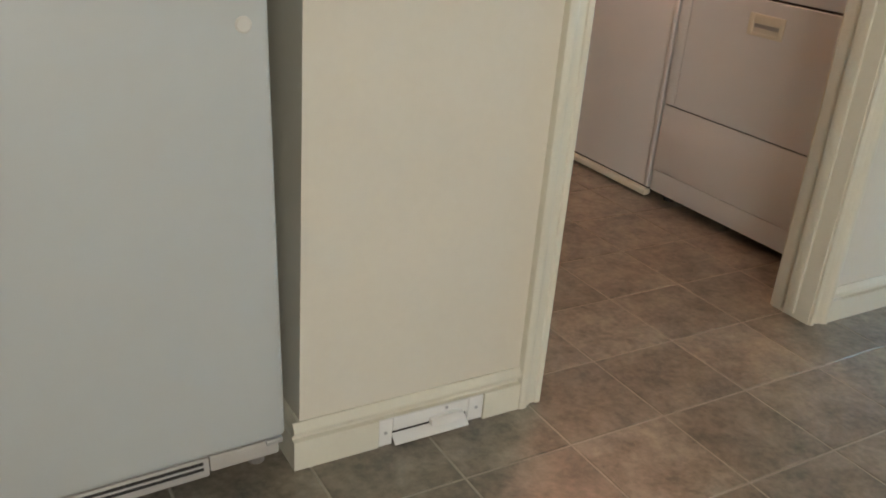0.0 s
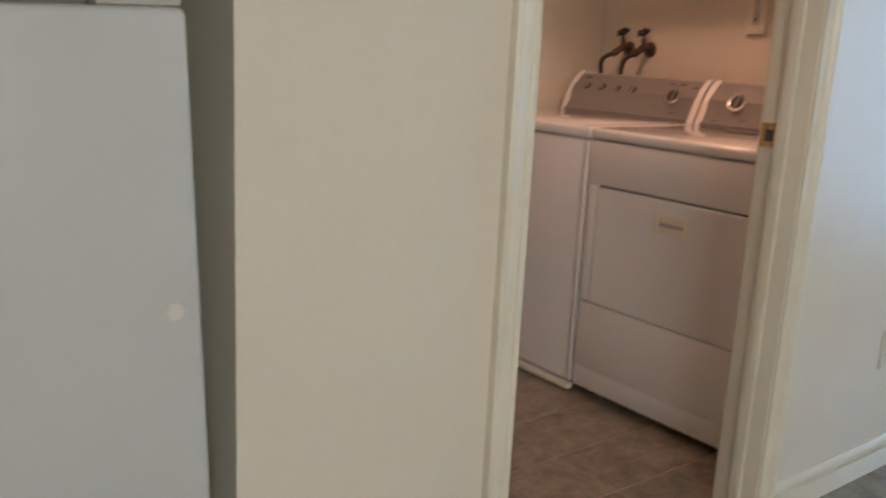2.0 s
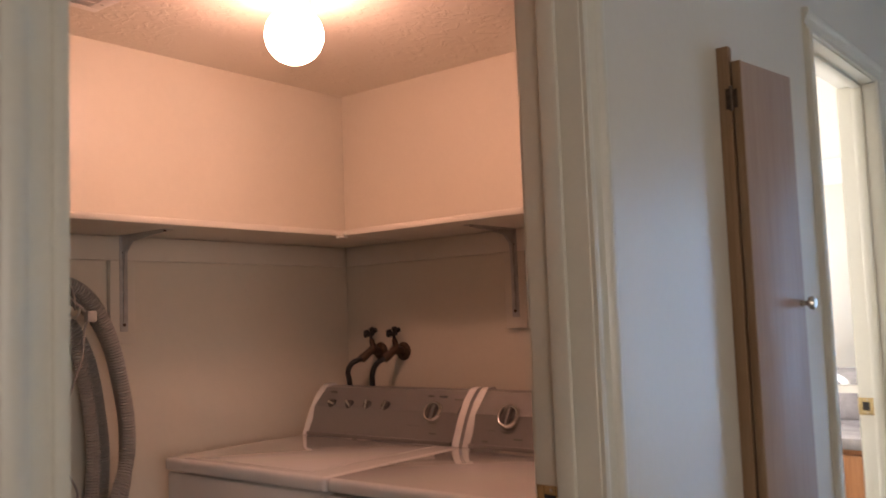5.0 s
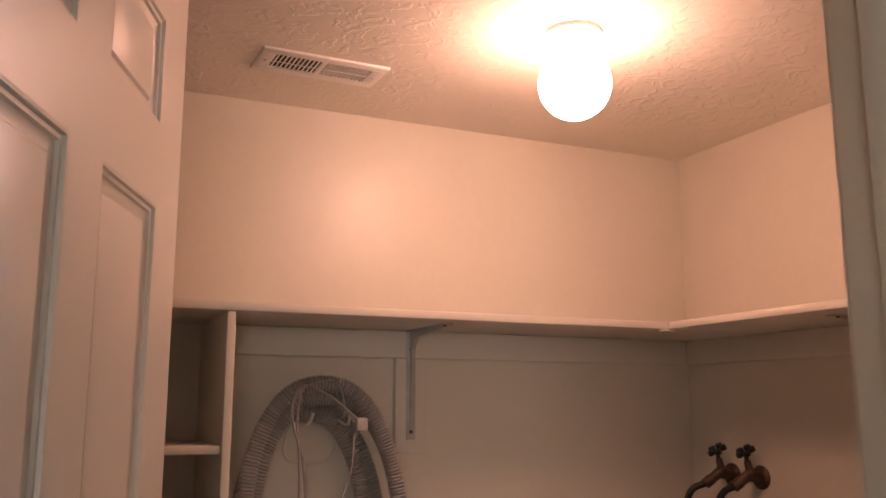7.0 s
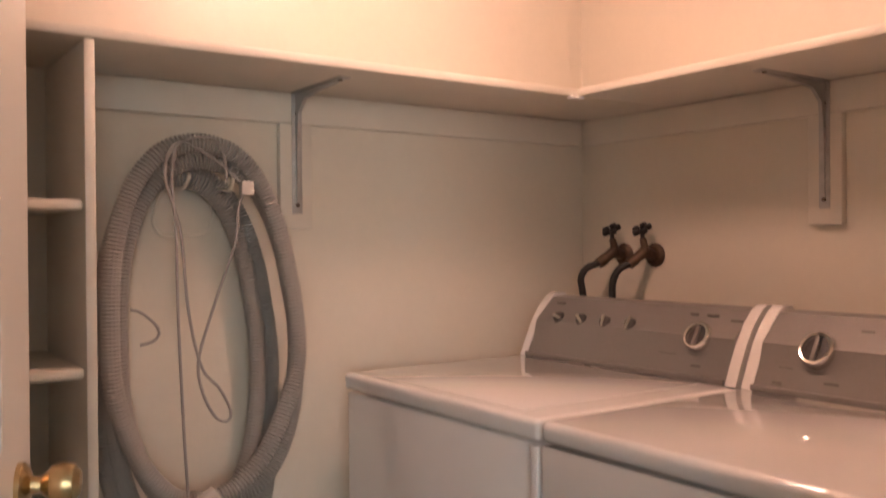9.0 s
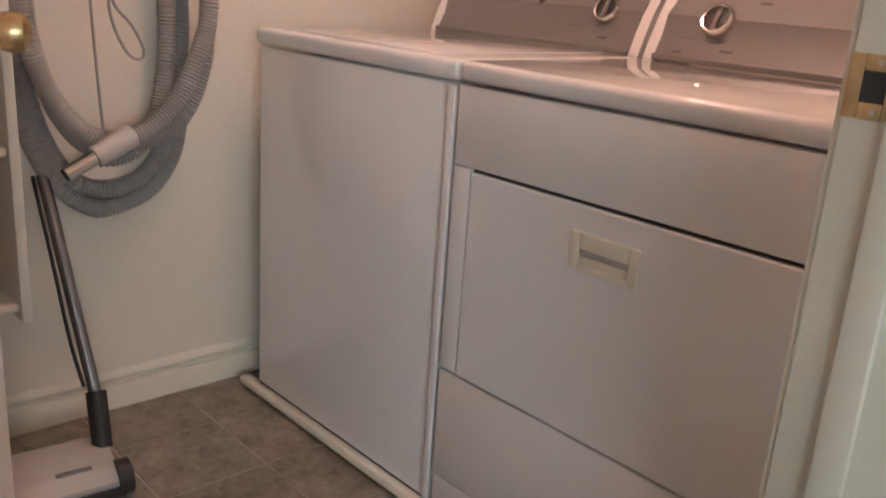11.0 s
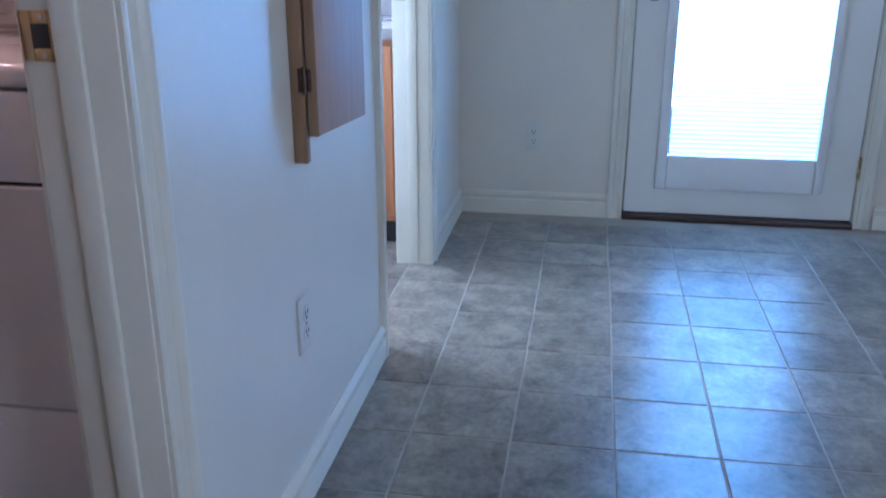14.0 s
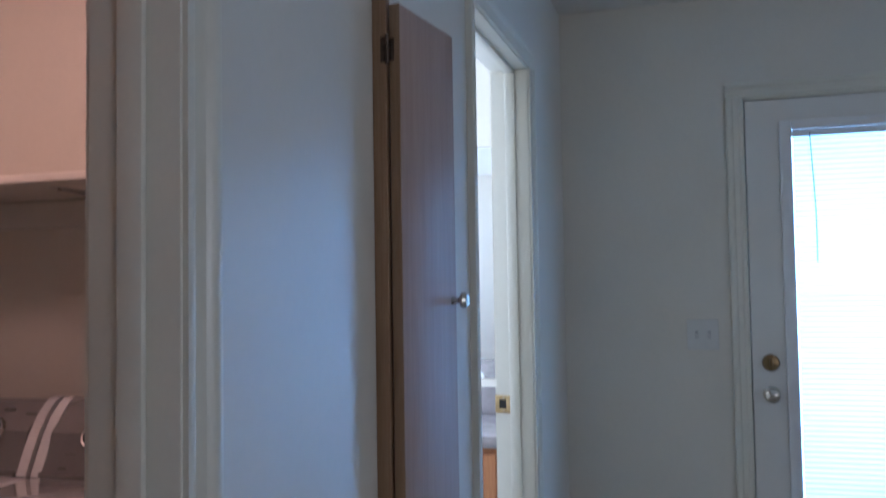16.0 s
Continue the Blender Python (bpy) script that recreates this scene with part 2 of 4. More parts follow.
CEIL = ceiling_material()
OAK = wood_material("honey_oak", (0.50, 0.225, 0.095), (0.36, 0.145, 0.055))
CABWOOD = wood_material("pale_birch_ply", (0.43, 0.31, 0.245), (0.37, 0.255, 0.20), 0.45)
CABFRAME = wood_material("tan_hardwood", (0.33, 0.205, 0.11), (0.25, 0.145, 0.07), 0.42)
TILE = tile_material()
GLOBE = glow_material("lit_opal_glass", GLOBE_COLOUR, GLOBE_POWER)
GLASS = glass_material("clear_glass")
BLIND = blind_material()
MIRROR = mat("mirror_silver", (0.92, 0.93, 0.92), 0.02, metal=1.0)
SILL = mat("dark_threshold", (0.075, 0.05, 0.04), 0.4, metal=0.3, spot=0.2, scale=20)

# ---- mesh helpers ----


def box(bm, lo, hi, bevel=0.0, segs=2):
    c = [(a + b) / 2 for a, b in zip(lo, hi)]
    s = [abs(b - a) for a, b in zip(lo, hi)]
    r = bmesh.ops.create_cube(bm, size=1.0, matrix=Matrix.Translation(c) @ Matrix.Diagonal((*s, 1)))
    if bevel:
        edges = {e for v in r["verts"] for e in v.link_edges}
        bmesh.ops.bevel(bm, geom=list(edges), offset=min(bevel, min(s) * 0.49), segments=segs, affect="EDGES", profile=0.5)
    return bm


def cyl(bm, a, b, r1, r2=None, n=20, cap=True):
    a, b = Vector(a), Vector(b)
    q = (b - a).to_track_quat("Z", "Y").to_matrix().to_4x4()
    bmesh.ops.create_cone(bm, cap_ends=cap, segments=n, radius1=r1, radius2=r1 if r2 is None else r2, depth=(b - a).length, matrix=Matrix.Translation((a + b) / 2) @ q)
    return bm


def lathe(bm, profile, m, n=24):
    """Turns (radius, height) pairs round the z axis of the pose m."""
    rings = []
    for r, h in profile:
        if r < 1e-5:
            rings.append([bm.verts.new(m @ Vector((0, 0, h)))])
        else:
            rings.append([bm.verts.new(m @ Vector((r * math.cos(k * math.tau / n), r * math.sin(k * math.tau / n), h))) for k in range(n)])
    for a, b in zip(rings, rings[1:]):
        for k in range(n):
            f = [a[k % len(a)], a[(k + 1) % len(a)], b[(k + 1) % len(b)], b[k % len(b)]]
            f = list(dict.fromkeys(f))
            if len(f) > 2:
                bm.faces.new(f)
    bmesh.ops.recalc_face_normals(bm, faces=bm.faces)
    return bm


def tube(bm, pts, r, n=10, ripple=0.0):
    """A tube along points; ripple: every second ring is drawn in by that share."""
    pts = [Vector(p) for p in pts]
    rings, up = [], Vector((0, 0, 1))
    side = None
    for i, p in enumerate(pts):
        d = (pts[min(i + 1, len(pts) - 1)] - pts[max(i - 1, 0)]).normalized()
        if side is None:
            side = d.cross(up if abs(d.z) < 0.9 else Vector((0, 1, 0))).normalized()
        side = (side - d * side.dot(d)).normalized()
        other = d.cross(side)
        rr = r * (1 - ripple * (i % 2))
        rings.append([bm.verts.new(p + rr * (math.cos(k * math.tau / n) * side + math.sin(k * math.tau / n) * other)) for k in range(n)])
    for a, b in zip(rings, rings[1:]):
        for k in range(n):
            bm.faces.new((a[k], a[(k + 1) % n], b[(k + 1) % n], b[k]))
    bm.faces.new(rings[0][::-1])
    bm.faces.new(rings[-1])
    return bm


def spline(ctrl, step):
    """Points every step metres along a smooth curve through the control points."""
    c = [Vector(p) for p in ctrl]
    c = [2 * c[0] - c[1]] + c + [2 * c[-1] - c[-2]]
    fine = []
    for i in range(1, len(c) - 2):
        p0, p1, p2, p3 = c[i - 1:i + 3]
        for k in range(24):
            t = k / 24
            fine.append(0.5 * (2 * p1 + (p2 - p0) * t + (2 * p0 - 5 * p1 + 4 * p2 - p3) * t * t + (3 * p1 - p0 - 3 * p2 + p3) * t ** 3))
    fine.append(c[-2])
    out, left = [fine[0]], step
    for a, b in zip(fine, fine[1:]):
        seg, at = (b - a).length, 0.0
        while seg - at >= left:
            at += left
            out.append(a.lerp(b, at / seg))
            left = step
        left -= seg - at
    return out


def extrude(bm, profile, a, b, u, v):
    """A profile of (u, v) pairs carried straight from a to b."""
    a, b, u, v = Vector(a), Vector(b), Vector(u), Vector(v)
    r0 = [bm.verts.new(a + u * p + v * q) for p, q in profile]
    r1 = [bm.verts.new(b + u * p + v * q) for p, q in profile]
    k = len(profile)
    fs = [bm.faces.new((r0[i], r0[(i + 1) % k], r1[(i + 1) % k], r1[i])) for i in range(k)]
    fs += [bm.faces.new(r0[::-1]), bm.faces.new(r1)]
    bmesh.ops.recalc_face_normals(bm, faces=fs)
    return bm


def mesh_ob(name, bm, material, smooth=32):
    me = bpy.data.meshes.new(name)
    bm.to_mesh(me)
    bm.free()
    me.materials.append(material)
    if smooth:
        me.shade_smooth()
        me.set_sharp_from_angle(angle=radians(smooth))
    return new(name, me)


def structure(name, bm, material, label, smooth=32):
    return tagged(mesh_ob(name, bm, material, smooth), label, name.split("_")[0], kind="structure")


def thing(name, m, label, category, group=""):
    ob = new(name)
    ob.empty_display_size = 0.05
    ob.matrix_world = m
    return tagged(ob, label, category, group)


def part(name, bm, material, parent, label="", smooth=32):
    ob = mesh_ob(name, bm, material, smooth)
    ob.parent = parent
    return tagged(ob, label)


def B():
    return bmesh.new()


def bx(lo, hi, bevel=0.0, segs=2):
    return box(B(), lo, hi, bevel, segs)

# ---- setting ----
YA, YI = 1.452, 1.567          # faces of the wall with both inner doorways
YB, XR, XL = 3.155, 3.09, 0.69  # laundry: back, right and left wall faces
XF = 4.64                      # face of the outer wall
H, HL = 2.43, 2.165            # ceilings: kitchen, laundry
D1, D2 = (1.107, 1.966), (3.24, 3.935)
DH = 2.04
J = 0.016                      # jamb board


def wall(name, boxes, label, material=None):
    bm = B()
    for lo, hi in boxes:
        box(bm, lo, hi)
    return structure(name, bm, material or WALL, label, 0)


wall("wall_inner", [((0.563, YA, -0.01), (D1[0] - J, YI, H)), ((D1[1] + J, YA, -0.01), (D2[0] - J, YI, H)), ((D2[1] + J, YA, -0.01), (XF, YI, H)),
                    ((D1[0] - J, YA, DH + J), (D1[1] + J, YI, H)), ((D2[0] - J, YA, DH + J), (D2[1] + J, YI, H))], "cream painted wall with two doorways")
wall("wall_partition", [((0.563, YI, -0.01), (XL, 2.3, H)), ((0.563, 2.3, -0.01), (XL, YB, H))], "cream painted wall beside the refrigerator")
wall("wall_laundry_back", [((0.563, YB, -0.01), (XR + 0.11, YB + 0.1, H))], "cream painted laundry wall")
wall("wall_laundry_side", [((XR, YI, -0.01), (XR + 0.11, YB, H))], "cream painted laundry wall behind the machines")
wall("wall_outer", [((XF, 0.80, -0.01), (XF + 0.14, 3.52, H)), ((XF, -2.5, -0.01), (XF + 0.14, -0.17, H)), ((XF, -0.17, 2.038), (XF + 0.14, 0.80, H))], "cream painted outer wall with a door")
wall("wall_kitchen", [((-2.1, -2.5, -0.01), (-1.4, -2.4, H)), ((0.8, -2.5, -0.01), (XF, -2.4, H)), ((-1.4, -2.5, -0.01), (0.8, -2.4, 0.9)), ((-1.4, -2.5, 2.0), (0.8, -2.4, H))], "cream painted kitchen wall with an assumed window, out of view")
wall("wall_kitchen_side", [((-2.2, -2.5, -0.01), (-2.1, 2.3, H))], "cream painted kitchen wall")
wall("wall_niche", [((-2.1, YA, -0.01), (-0.36, YI, H)), ((-0.46, YI, -0.01), (-0.36, 2.2, H)), ((-0.46, 2.2, -0.01), (0.563, 2.3, H))], "cream painted wall of the refrigerator niche")
wall("wall_bath", [((XR + 0.11, 3.42, -0.01), (3.45, 3.52, H)), ((4.45, 3.42, -0.01), (XF, 3.52, H)), ((3.45, 3.42, -0.01), (4.45, 3.52, 1.0)), ((3.45, 3.42, 2.1), (4.45, 3.52, H))], "white painted bathroom wall with an assumed window, out of view", BATHPAINT)
structure("ceiling_kitchen", bx((-2.2, -2.5, H), (XF + 0.14, YA + 0.06, H + 0.08)), CEIL, "textured painted kitchen ceiling", 0)
structure("ceiling_laundry", bx((XL, YI, HL), (XR, YB, HL + 0.06)), CEIL, "textured painted laundry ceiling", 0)
structure("ceiling_bath", bx((XR + 0.112, YI + 0.002, H - 0.02), (XF - 0.002, 3.42, H + 0.06)), BATHPAINT, "white bathroom ceiling", 0)
FLOOR = structure("floor", bx((-2.2, -2.5, -0.08), (XF + 0.14, 3.5, -0.0018)), GROUT, "brown mottled slate-look vinyl tile floor", 0)

# moulded trim: colonial casing, baseboard with a grooved top
CASING = [(0, 0), (0, 0.009), (0.008, 0.011), (0.013, 0.0095), (0.015, 0.006), (0.020, 0.006), (0.034, 0.010), (0.040, 0.017), (0.046, 0.019), (0.054, 0.019), (0.059, 0.016), (0.060, 0.011), (0.060, 0)]
BASE = [(0, 0), (0.015, 0), (0.015, 0.058), (0.0135, 0.0615), (0.0035, 0.0635), (0.003, 0.071), (0.011, 0.0755), (0.0135, 0.081), (0.012, 0.088), (0.007, 0.094), (0.0045, 0.098), (0, 0.098)]
UP = (0, 0, 1)


def casing_set(name, x0, x1, y, out, label):
    """Casing round an opening in a wall that runs along x; out: the way it stands off."""
    n = (0, out, 0)
    bm = B()
    extrude(bm, CASING, (x0 - 0.004, y, -0.002), (x0 - 0.004, y, DH + 0.006), (-1, 0, 0), n)
    extrude(bm, CASING, (x1 + 0.004, y, -0.002), (x1 + 0.004, y, DH + 0.006), (1, 0, 0), n)
    extrude(bm, CASING, (x0 - 0.064, y, DH + 0.0061), (x1 + 0.064, y, DH + 0.0061), UP, n)
    return structure(name, bm, TRIM, label)


def jamb_set(name, x0, x1, label, stop_y):
    bm = B()
    box(bm, (x0 - J + 0.001, YA - 0.002, -0.002), (x0, YI + 0.002, DH), 0.0015)
    box(bm, (x1, YA - 0.002, -0.002), (x1 + J - 0.001, YI + 0.002, DH), 0.0015)
    box(bm, (x0 - J + 0.001, YA - 0.002, DH), (x1 + J - 0.001, YI + 0.002, DH + J - 0.001), 0.0015)
    for lo, hi in (((x0, stop_y, 0.004), (x0 + 0.010, stop_y + 0.034, DH)), ((x1 - 0.010, stop_y, 0.012), (x1, stop_y + 0.034, DH)), ((x0, stop_y, DH - 0.010), (x1, stop_y + 0.034, DH))):
        box(bm, lo, hi, 0.003)
    return structure(name, bm, TRIM, label)


jamb_set("door_frame_laundry", *D1, "ivory painted door jamb with a stop", 1.492)
jamb_set("door_frame_bath", *D2, "ivory painted door jamb with a stop", 1.492)
casing_set("trim_laundry_door", *D1, YA, -1, "ivory painted colonial door casing")
casing_set("trim_bath_door", *D2, YA, -1, "ivory painted colonial door casing")
casing_set("trim_laundry_inside", *D1, YI, 1, "ivory painted colonial door casing")
casing_set("trim_bath_inside", *D2, YI, 1, "ivory painted colonial door casing")


def baseboard(name, runs, label="ivory painted baseboard with a grooved top"):
    bm = B()
    for a, b, n in runs:
        extrude(bm, BASE, (*a, -0.001), (*b, -0.001), (*n, 0), UP)
    return structure(name, bm, TRIM, label)


VX0, VX1 = 0.718, 0.955        # gap in the baseboard for the vacuum inlet
baseboard("baseboard_inner", [((0.548, YA), (VX0, YA), (0, -1)), ((VX1, YA), (D1[0] - 0.064, YA), (0, -1)), ((D1[1] + 0.064, YA), (D2[0] - 0.064, YA), (0, -1)), ((D2[1] + 0.064, YA), (XF, YA), (0, -1)),
                              ((0.563, YA), (0.563, 2.2), (-1, 0))])
baseboard("baseboard_laundry", [((XL, YB), (XR, YB), (0, -1)), ((XR, YI), (XR, YB), (-1, 0)), ((XL, YI), (XL, YB), (1, 0))])
baseboard("baseboard_outer", [((XF, YA), (XF, 0.815), (-1, 0)), ((XF, -0.235), (XF, -2.4), (-1, 0))])
# strip of baseboard left above the inlet
structure("trim_over_inlet", extrude(B(), [(0, 0.0625), (0.012, 0.0625), (0.0035, 0.0635), (0.003, 0.071), (0.011, 0.0755), (0.0135, 0.081), (0.012, 0.088), (0.007, 0.094), (0.0045, 0.098), (0, 0.098)], (VX0, YA, -0.001), (VX1, YA, -0.001), (0, -1, 0), UP), TRIM, "ivory painted baseboard top")

# outer door frame and casing, in a wall that runs along y
OY0, OY1, OH = -0.155, 0.752, 2.022
bm = B()
for y, d in ((OY1 + 0.008, 1), (OY0 - 0.008, -1)):
    extrude(bm, CASING, (XF, y, -0.002), (XF, y, OH + 0.012), (0, d, 0), (-1, 0, 0))
extrude(bm, CASING, (XF, OY0 - 0.068, OH + 0.0121), (XF, OY1 + 0.068, OH + 0.0121), UP, (-1, 0, 0))
structure("trim_outer_door", bm, TRIM, "ivory painted casing round the outer door")
bm = B()
box(bm, (XF - 0.001, OY1 + 0.004, -0.002), (XF + 0.14, OY1 + 0.045, OH + 0.004), 0.002)
box(bm, (XF - 0.001, OY0 - 0.015, -0.002), (XF + 0.14, OY0 - 0.004, OH + 0.004), 0.002)
box(bm, (XF - 0.001, OY0 - 0.015, OH + 0.004), (XF + 0.14, OY1 + 0.045, OH + 0.016), 0.002)
box(bm, (XF + 0.054, OY1 - 0.014, 0.022), (XF + 0.10, OY1 + 0.004, OH + 0.004), 0.002)
box(bm, (XF + 0.054, OY0 - 0.004, 0.022), (XF + 0.10, OY0 + 0.014, OH + 0.004), 0.002)
box(bm, (XF + 0.054, OY0 + 0.014, OH - 0.014), (XF + 0.10, OY1 - 0.014, OH + 0.004), 0.002)
structure("door_frame_outer", bm, TRIM, "ivory painted outer door frame")
structure("threshold", bx((XF - 0.03, OY0 - 0.004, -0.001), (XF + 0.13, OY1 + 0.004, 0.022), 0.006), SILL, "dark bronze door threshold")

# assumed bathroom window out of view, with real glass; an added lamp supplies its daylight
win = tagged(new("window_1"), "white framed bathroom window, unseen and assumed", "window", kind="structure")
bm = B()
for lo, hi in (((3.45, 3.43, 1.0), (4.45, 3.50, 1.04)), ((3.45, 3.43, 2.06), (4.45, 3.50, 2.1)), ((3.45, 3.43, 1.04), (3.49, 3.50, 2.06)), ((4.41, 3.43, 1.04), (4.45, 3.50, 2.06))):
    box(bm, lo, hi, 0.003)
part("window_frame", bm, TRIM, win)
pane = part("pane", bx((3.49, 3.462, 1.04), (4.41, 3.466, 2.06)), GLASS, win)
pane.visible_shadow = False
# assumed kitchen window, never in view, set where the fill lamp stands
win = tagged(new("window_2"), "white framed kitchen window, unseen and assumed", "window", kind="structure")
bm = B()
for lo, hi in (((-1.4, -2.49, 0.9), (0.8, -2.42, 0.94)), ((-1.4, -2.49, 1.96), (0.8, -2.42, 2.0)), ((-1.4, -2.49, 0.94), (-1.36, -2.42, 1.96)), ((0.76, -2.49, 0.94), (0.8, -2.42, 1.96))):
    box(bm, lo, hi, 0.003)
part("window_frame", bm, TRIM, win)
pane = part("pane", bx((-1.36, -2.462, 0.94), (0.76, -2.458, 1.96)), GLASS, win)
pane.visible_shadow = False

# ---- doors ----


def knob_profile(bm, a, way, s=1.0):
    q = Vector(way).to_track_quat("Z", "Y").to_matrix().to_4x4()
    lathe(bm, [(0.0, 0.0), (0.031 * s, 0.0), (0.031 * s, 0.005), (0.024 * s, 0.010), (0.012 * s, 0.013), (0.011 * s, 0.022), (0.016 * s, 0.026), (0.025 * s, 0.032), (0.0285 * s, 0.043), (0.025 * s, 0.054), (0.015 * s, 0.060), (0.0, 0.061)], Matrix.Translation(a) @ q, 28)
    return bm


def panel_door(name, m, width, label):
    """Six-panel moulded door; hinge at the origin, leaf along +x, faces at y = -0.035 and 0."""
    ob = tagged(thing(name, m, label, "door"), kind="structure")
    st, rails = 0.112, ((0.0, 0.24), (0.86, 1.02), (1.647, 1.759), (DH - 0.125, DH - 0.012))
    bm = B()
    for x0, x1 in ((0, st), (width / 2 - 0.05, width / 2 + 0.05), (width - st, width)):
        box(bm, (x0, -0.035, 0.012), (x1, 0, DH - 0.012))
    for z0, z1 in rails:
        for x0, x1 in ((st, width / 2 - 0.05), (width / 2 + 0.05, width - st)):
            box(bm, (x0, -0.035, max(z0, 0.012)), (x1, 0, z1))
    part("leaf", bm, DOORPAINT, ob, smooth=0)
    for (_, z0), (z1, _) in zip(rails, rails[1:]):
        for x0, x1 in ((st, width / 2 - 0.05), (width / 2 + 0.05, width - st)):
            bm = B()
            prof = [(0, 0.0), (0.004, -0.001), (0.0055, -0.0055), (0.0105, -0.006), (0.012, -0.010), (0.019, -0.0125), (0.026, -0.0125), (0.030, -0.009), (0.056, -0.0025)]
            for sgn, face in ((-1, -0.035), (1, 0.0)):
                rings = []
                for inset, d in prof:
                    y = face + sgn * d
                    rings.append([bm.verts.new(v) for v in ((x0 + inset, y, z0 + inset), (x1 - inset, y, z0 + inset), (x1 - inset, y, z1 - inset), (x0 + inset, y, z1 - inset))])
                for a, b in zip(rings, rings[1:]):
                    for k in range(4):
                        bm.faces.new((a[k], a[(k + 1) % 4], b[(k + 1) % 4], b[k]))
                bm.faces.new(rings[-1])
            bmesh.ops.recalc_face_normals(bm, faces=bm.faces)
            part("panel", bm, DOORPAINT, ob, smooth=20)
    for face, way in ((-0.035, (0, -1, 0)), (0.0, (0, 1, 0))):
        part("door_knob", knob_profile(B(), (width - 0.055, face, 0.975), way, 0.78), BRASS, ob, "polished brass knob")
    part("latch_plate", bx((width - 0.0005, -0.029, 0.945), (width + 0.0015, -0.006, 1.005), 0.0004), BRASS, ob, "brass latch plate")
    for z in (0.25, 1.02, 1.80):
        bm = B()
        cyl(bm, (-0.004, -0.040, z - 0.045), (-0.004, -0.040, z + 0.045), 0.006, n=12)
        box(bm, (-0.002, -0.034, z - 0.044), (0.0, -0.004, z + 0.044))
        part("hinge", bm, BRASS, ob, "brass hinge")
    return ob


DOOR_ANGLE = 69.0
panel_door("laundry_door", pose(D1[0] + 0.006, YI + 0.004, 0, 0, 0, DOOR_ANGLE), 0.772, "cream six-panel moulded door standing open into the laundry")


def strike(name, x, y, z, face):
    ob = thing(name, pose(x, y, z), "brass strike plate let into a door jamb", "strike plate")
    s = face
    bm = B()
    for lo, hi in (((-0.0016, -0.030, -0.029), (0.0016, -0.012, 0.029)), ((-0.0016, 0.010, -0.029), (0.0016, 0.024, 0.029)), ((-0.0016, -0.012, -0.029), (0.0016, 0.010, -0.014)), ((-0.0016, -0.012, 0.014), (0.0016, 0.010, 0.029))):
        box(bm, lo, hi, 0.0006)
    part("plate", bm, BRASS, ob)
    part("latch_hole", bx((-0.0008, -0.012, -0.014), (0.0008, 0.010, 0.014)), DARK, ob, "dark latch hole")
    for z0 in (-0.022, 0.022):
        part("screw", cyl(B(), (0.0014 * s, -0.004, z0), (0.0026 * s, -0.004, z0), 0.0034, n=10), NICKEL, ob)


strike("strike_plate", D1[1] - 0.0012, 1.545, 0.992, -1)
strike("strike_plate", D2[1] - 0.0012, 1.552, 0.950, -1)

# outer door: slab with a glazed insert, blind, deadbolt and knob
xd = tagged(thing("outer_door", pose(XF + 0.006, 0, 0), "white steel outer door with a large blind-covered window", "door"), kind="structure")
GY0, GY1, GZ0, GZ1 = 0.006, 0.592, 0.268, 1.905
bm = B()
for lo, hi in (((0, OY0, 0.028), (0.044, GY0, OH)), ((0, GY1, 0.028), (0.044, OY1, OH)), ((0, GY0, 0.028), (0.044, GY1, GZ0)), ((0, GY0, GZ1), (0.044, GY1, OH))):
    box(bm, lo, hi)
part("slab", bm, DOORPAINT, xd, smooth=0)
bm = B()
FY0, FY1, FZ0, FZ1 = -0.028, 0.632, 0.135, 1.938
for lo, hi in (((-0.016, FY0, FZ0), (0.0, GY0 + 0.004, FZ1)), ((-0.016, GY1 - 0.004, FZ0), (0.0, FY1, FZ1)), ((-0.016, GY0 + 0.004, FZ0), (0.0, GY1 - 0.004, GZ0 + 0.004)), ((-0.016, GY0 + 0.004, GZ1 - 0.004), (0.0, GY1 - 0.004, FZ1))):
    box(bm, lo, hi, 0.006)
part("glass_frame", bm, PLATE, xd, "white plastic frame round the glass")
pane = part("pane", bx((0.030, GY0, GZ0), (0.034, GY1, GZ1)), GLASS, xd)
pane.visible_shadow = False
bl = thing("cellular_blind", pose(XF - 0.010, 0, 0), "white cellular blind lowered over the glass of the outer door", "blind")
bm = B()
zs = GZ0 + 0.006
cells = 84
pitch = (GZ1 - 0.03 - zs) / cells
prev = None
for k in range(cells * 2 + 1):
    z = zs + k * pitch / 2
    x = 0.004 if k % 2 else 0.011
    row = [bm.verts.new((x, GY0 + 0.008, z)), bm.verts.new((x, GY1 - 0.008, z))]
    if prev:
        bm.faces.new((prev[0], prev[1], row[1], row[0]))
    prev = row
part("cloth", bm, BLIND, bl, smooth=0)
part("head_rail", bx((-0.004, GY0 + 0.004, GZ1 - 0.032), (0.014, GY1 - 0.004, GZ1 - 0.006), 0.003), PLATE, bl)
part("bottom_rail", bx((0.0, GY0 + 0.006, GZ0 - 0.004), (0.014, GY1 - 0.006, GZ0 + 0.008), 0.003), PLATE, bl)
part("pull_cord", tube(B(), spline([(-0.012, 0.527, GZ1 - 0.02), (-0.013, 0.520, 1.73), (-0.012, 0.514, 1.57), (-0.012, 0.515, 1.39)], 0.02), 0.0022, 6), GREYPLASTIC, bl, "thin grey pull cord")
bm = B()
lathe(bm, [(0.0, 0.0), (0.032, 0.0), (0.032, 0.006), (0.027, 0.016), (0.022, 0.018), (0.0, 0.018)], pose(0, 0.686, 1.032, 0, -90, 0), 28)
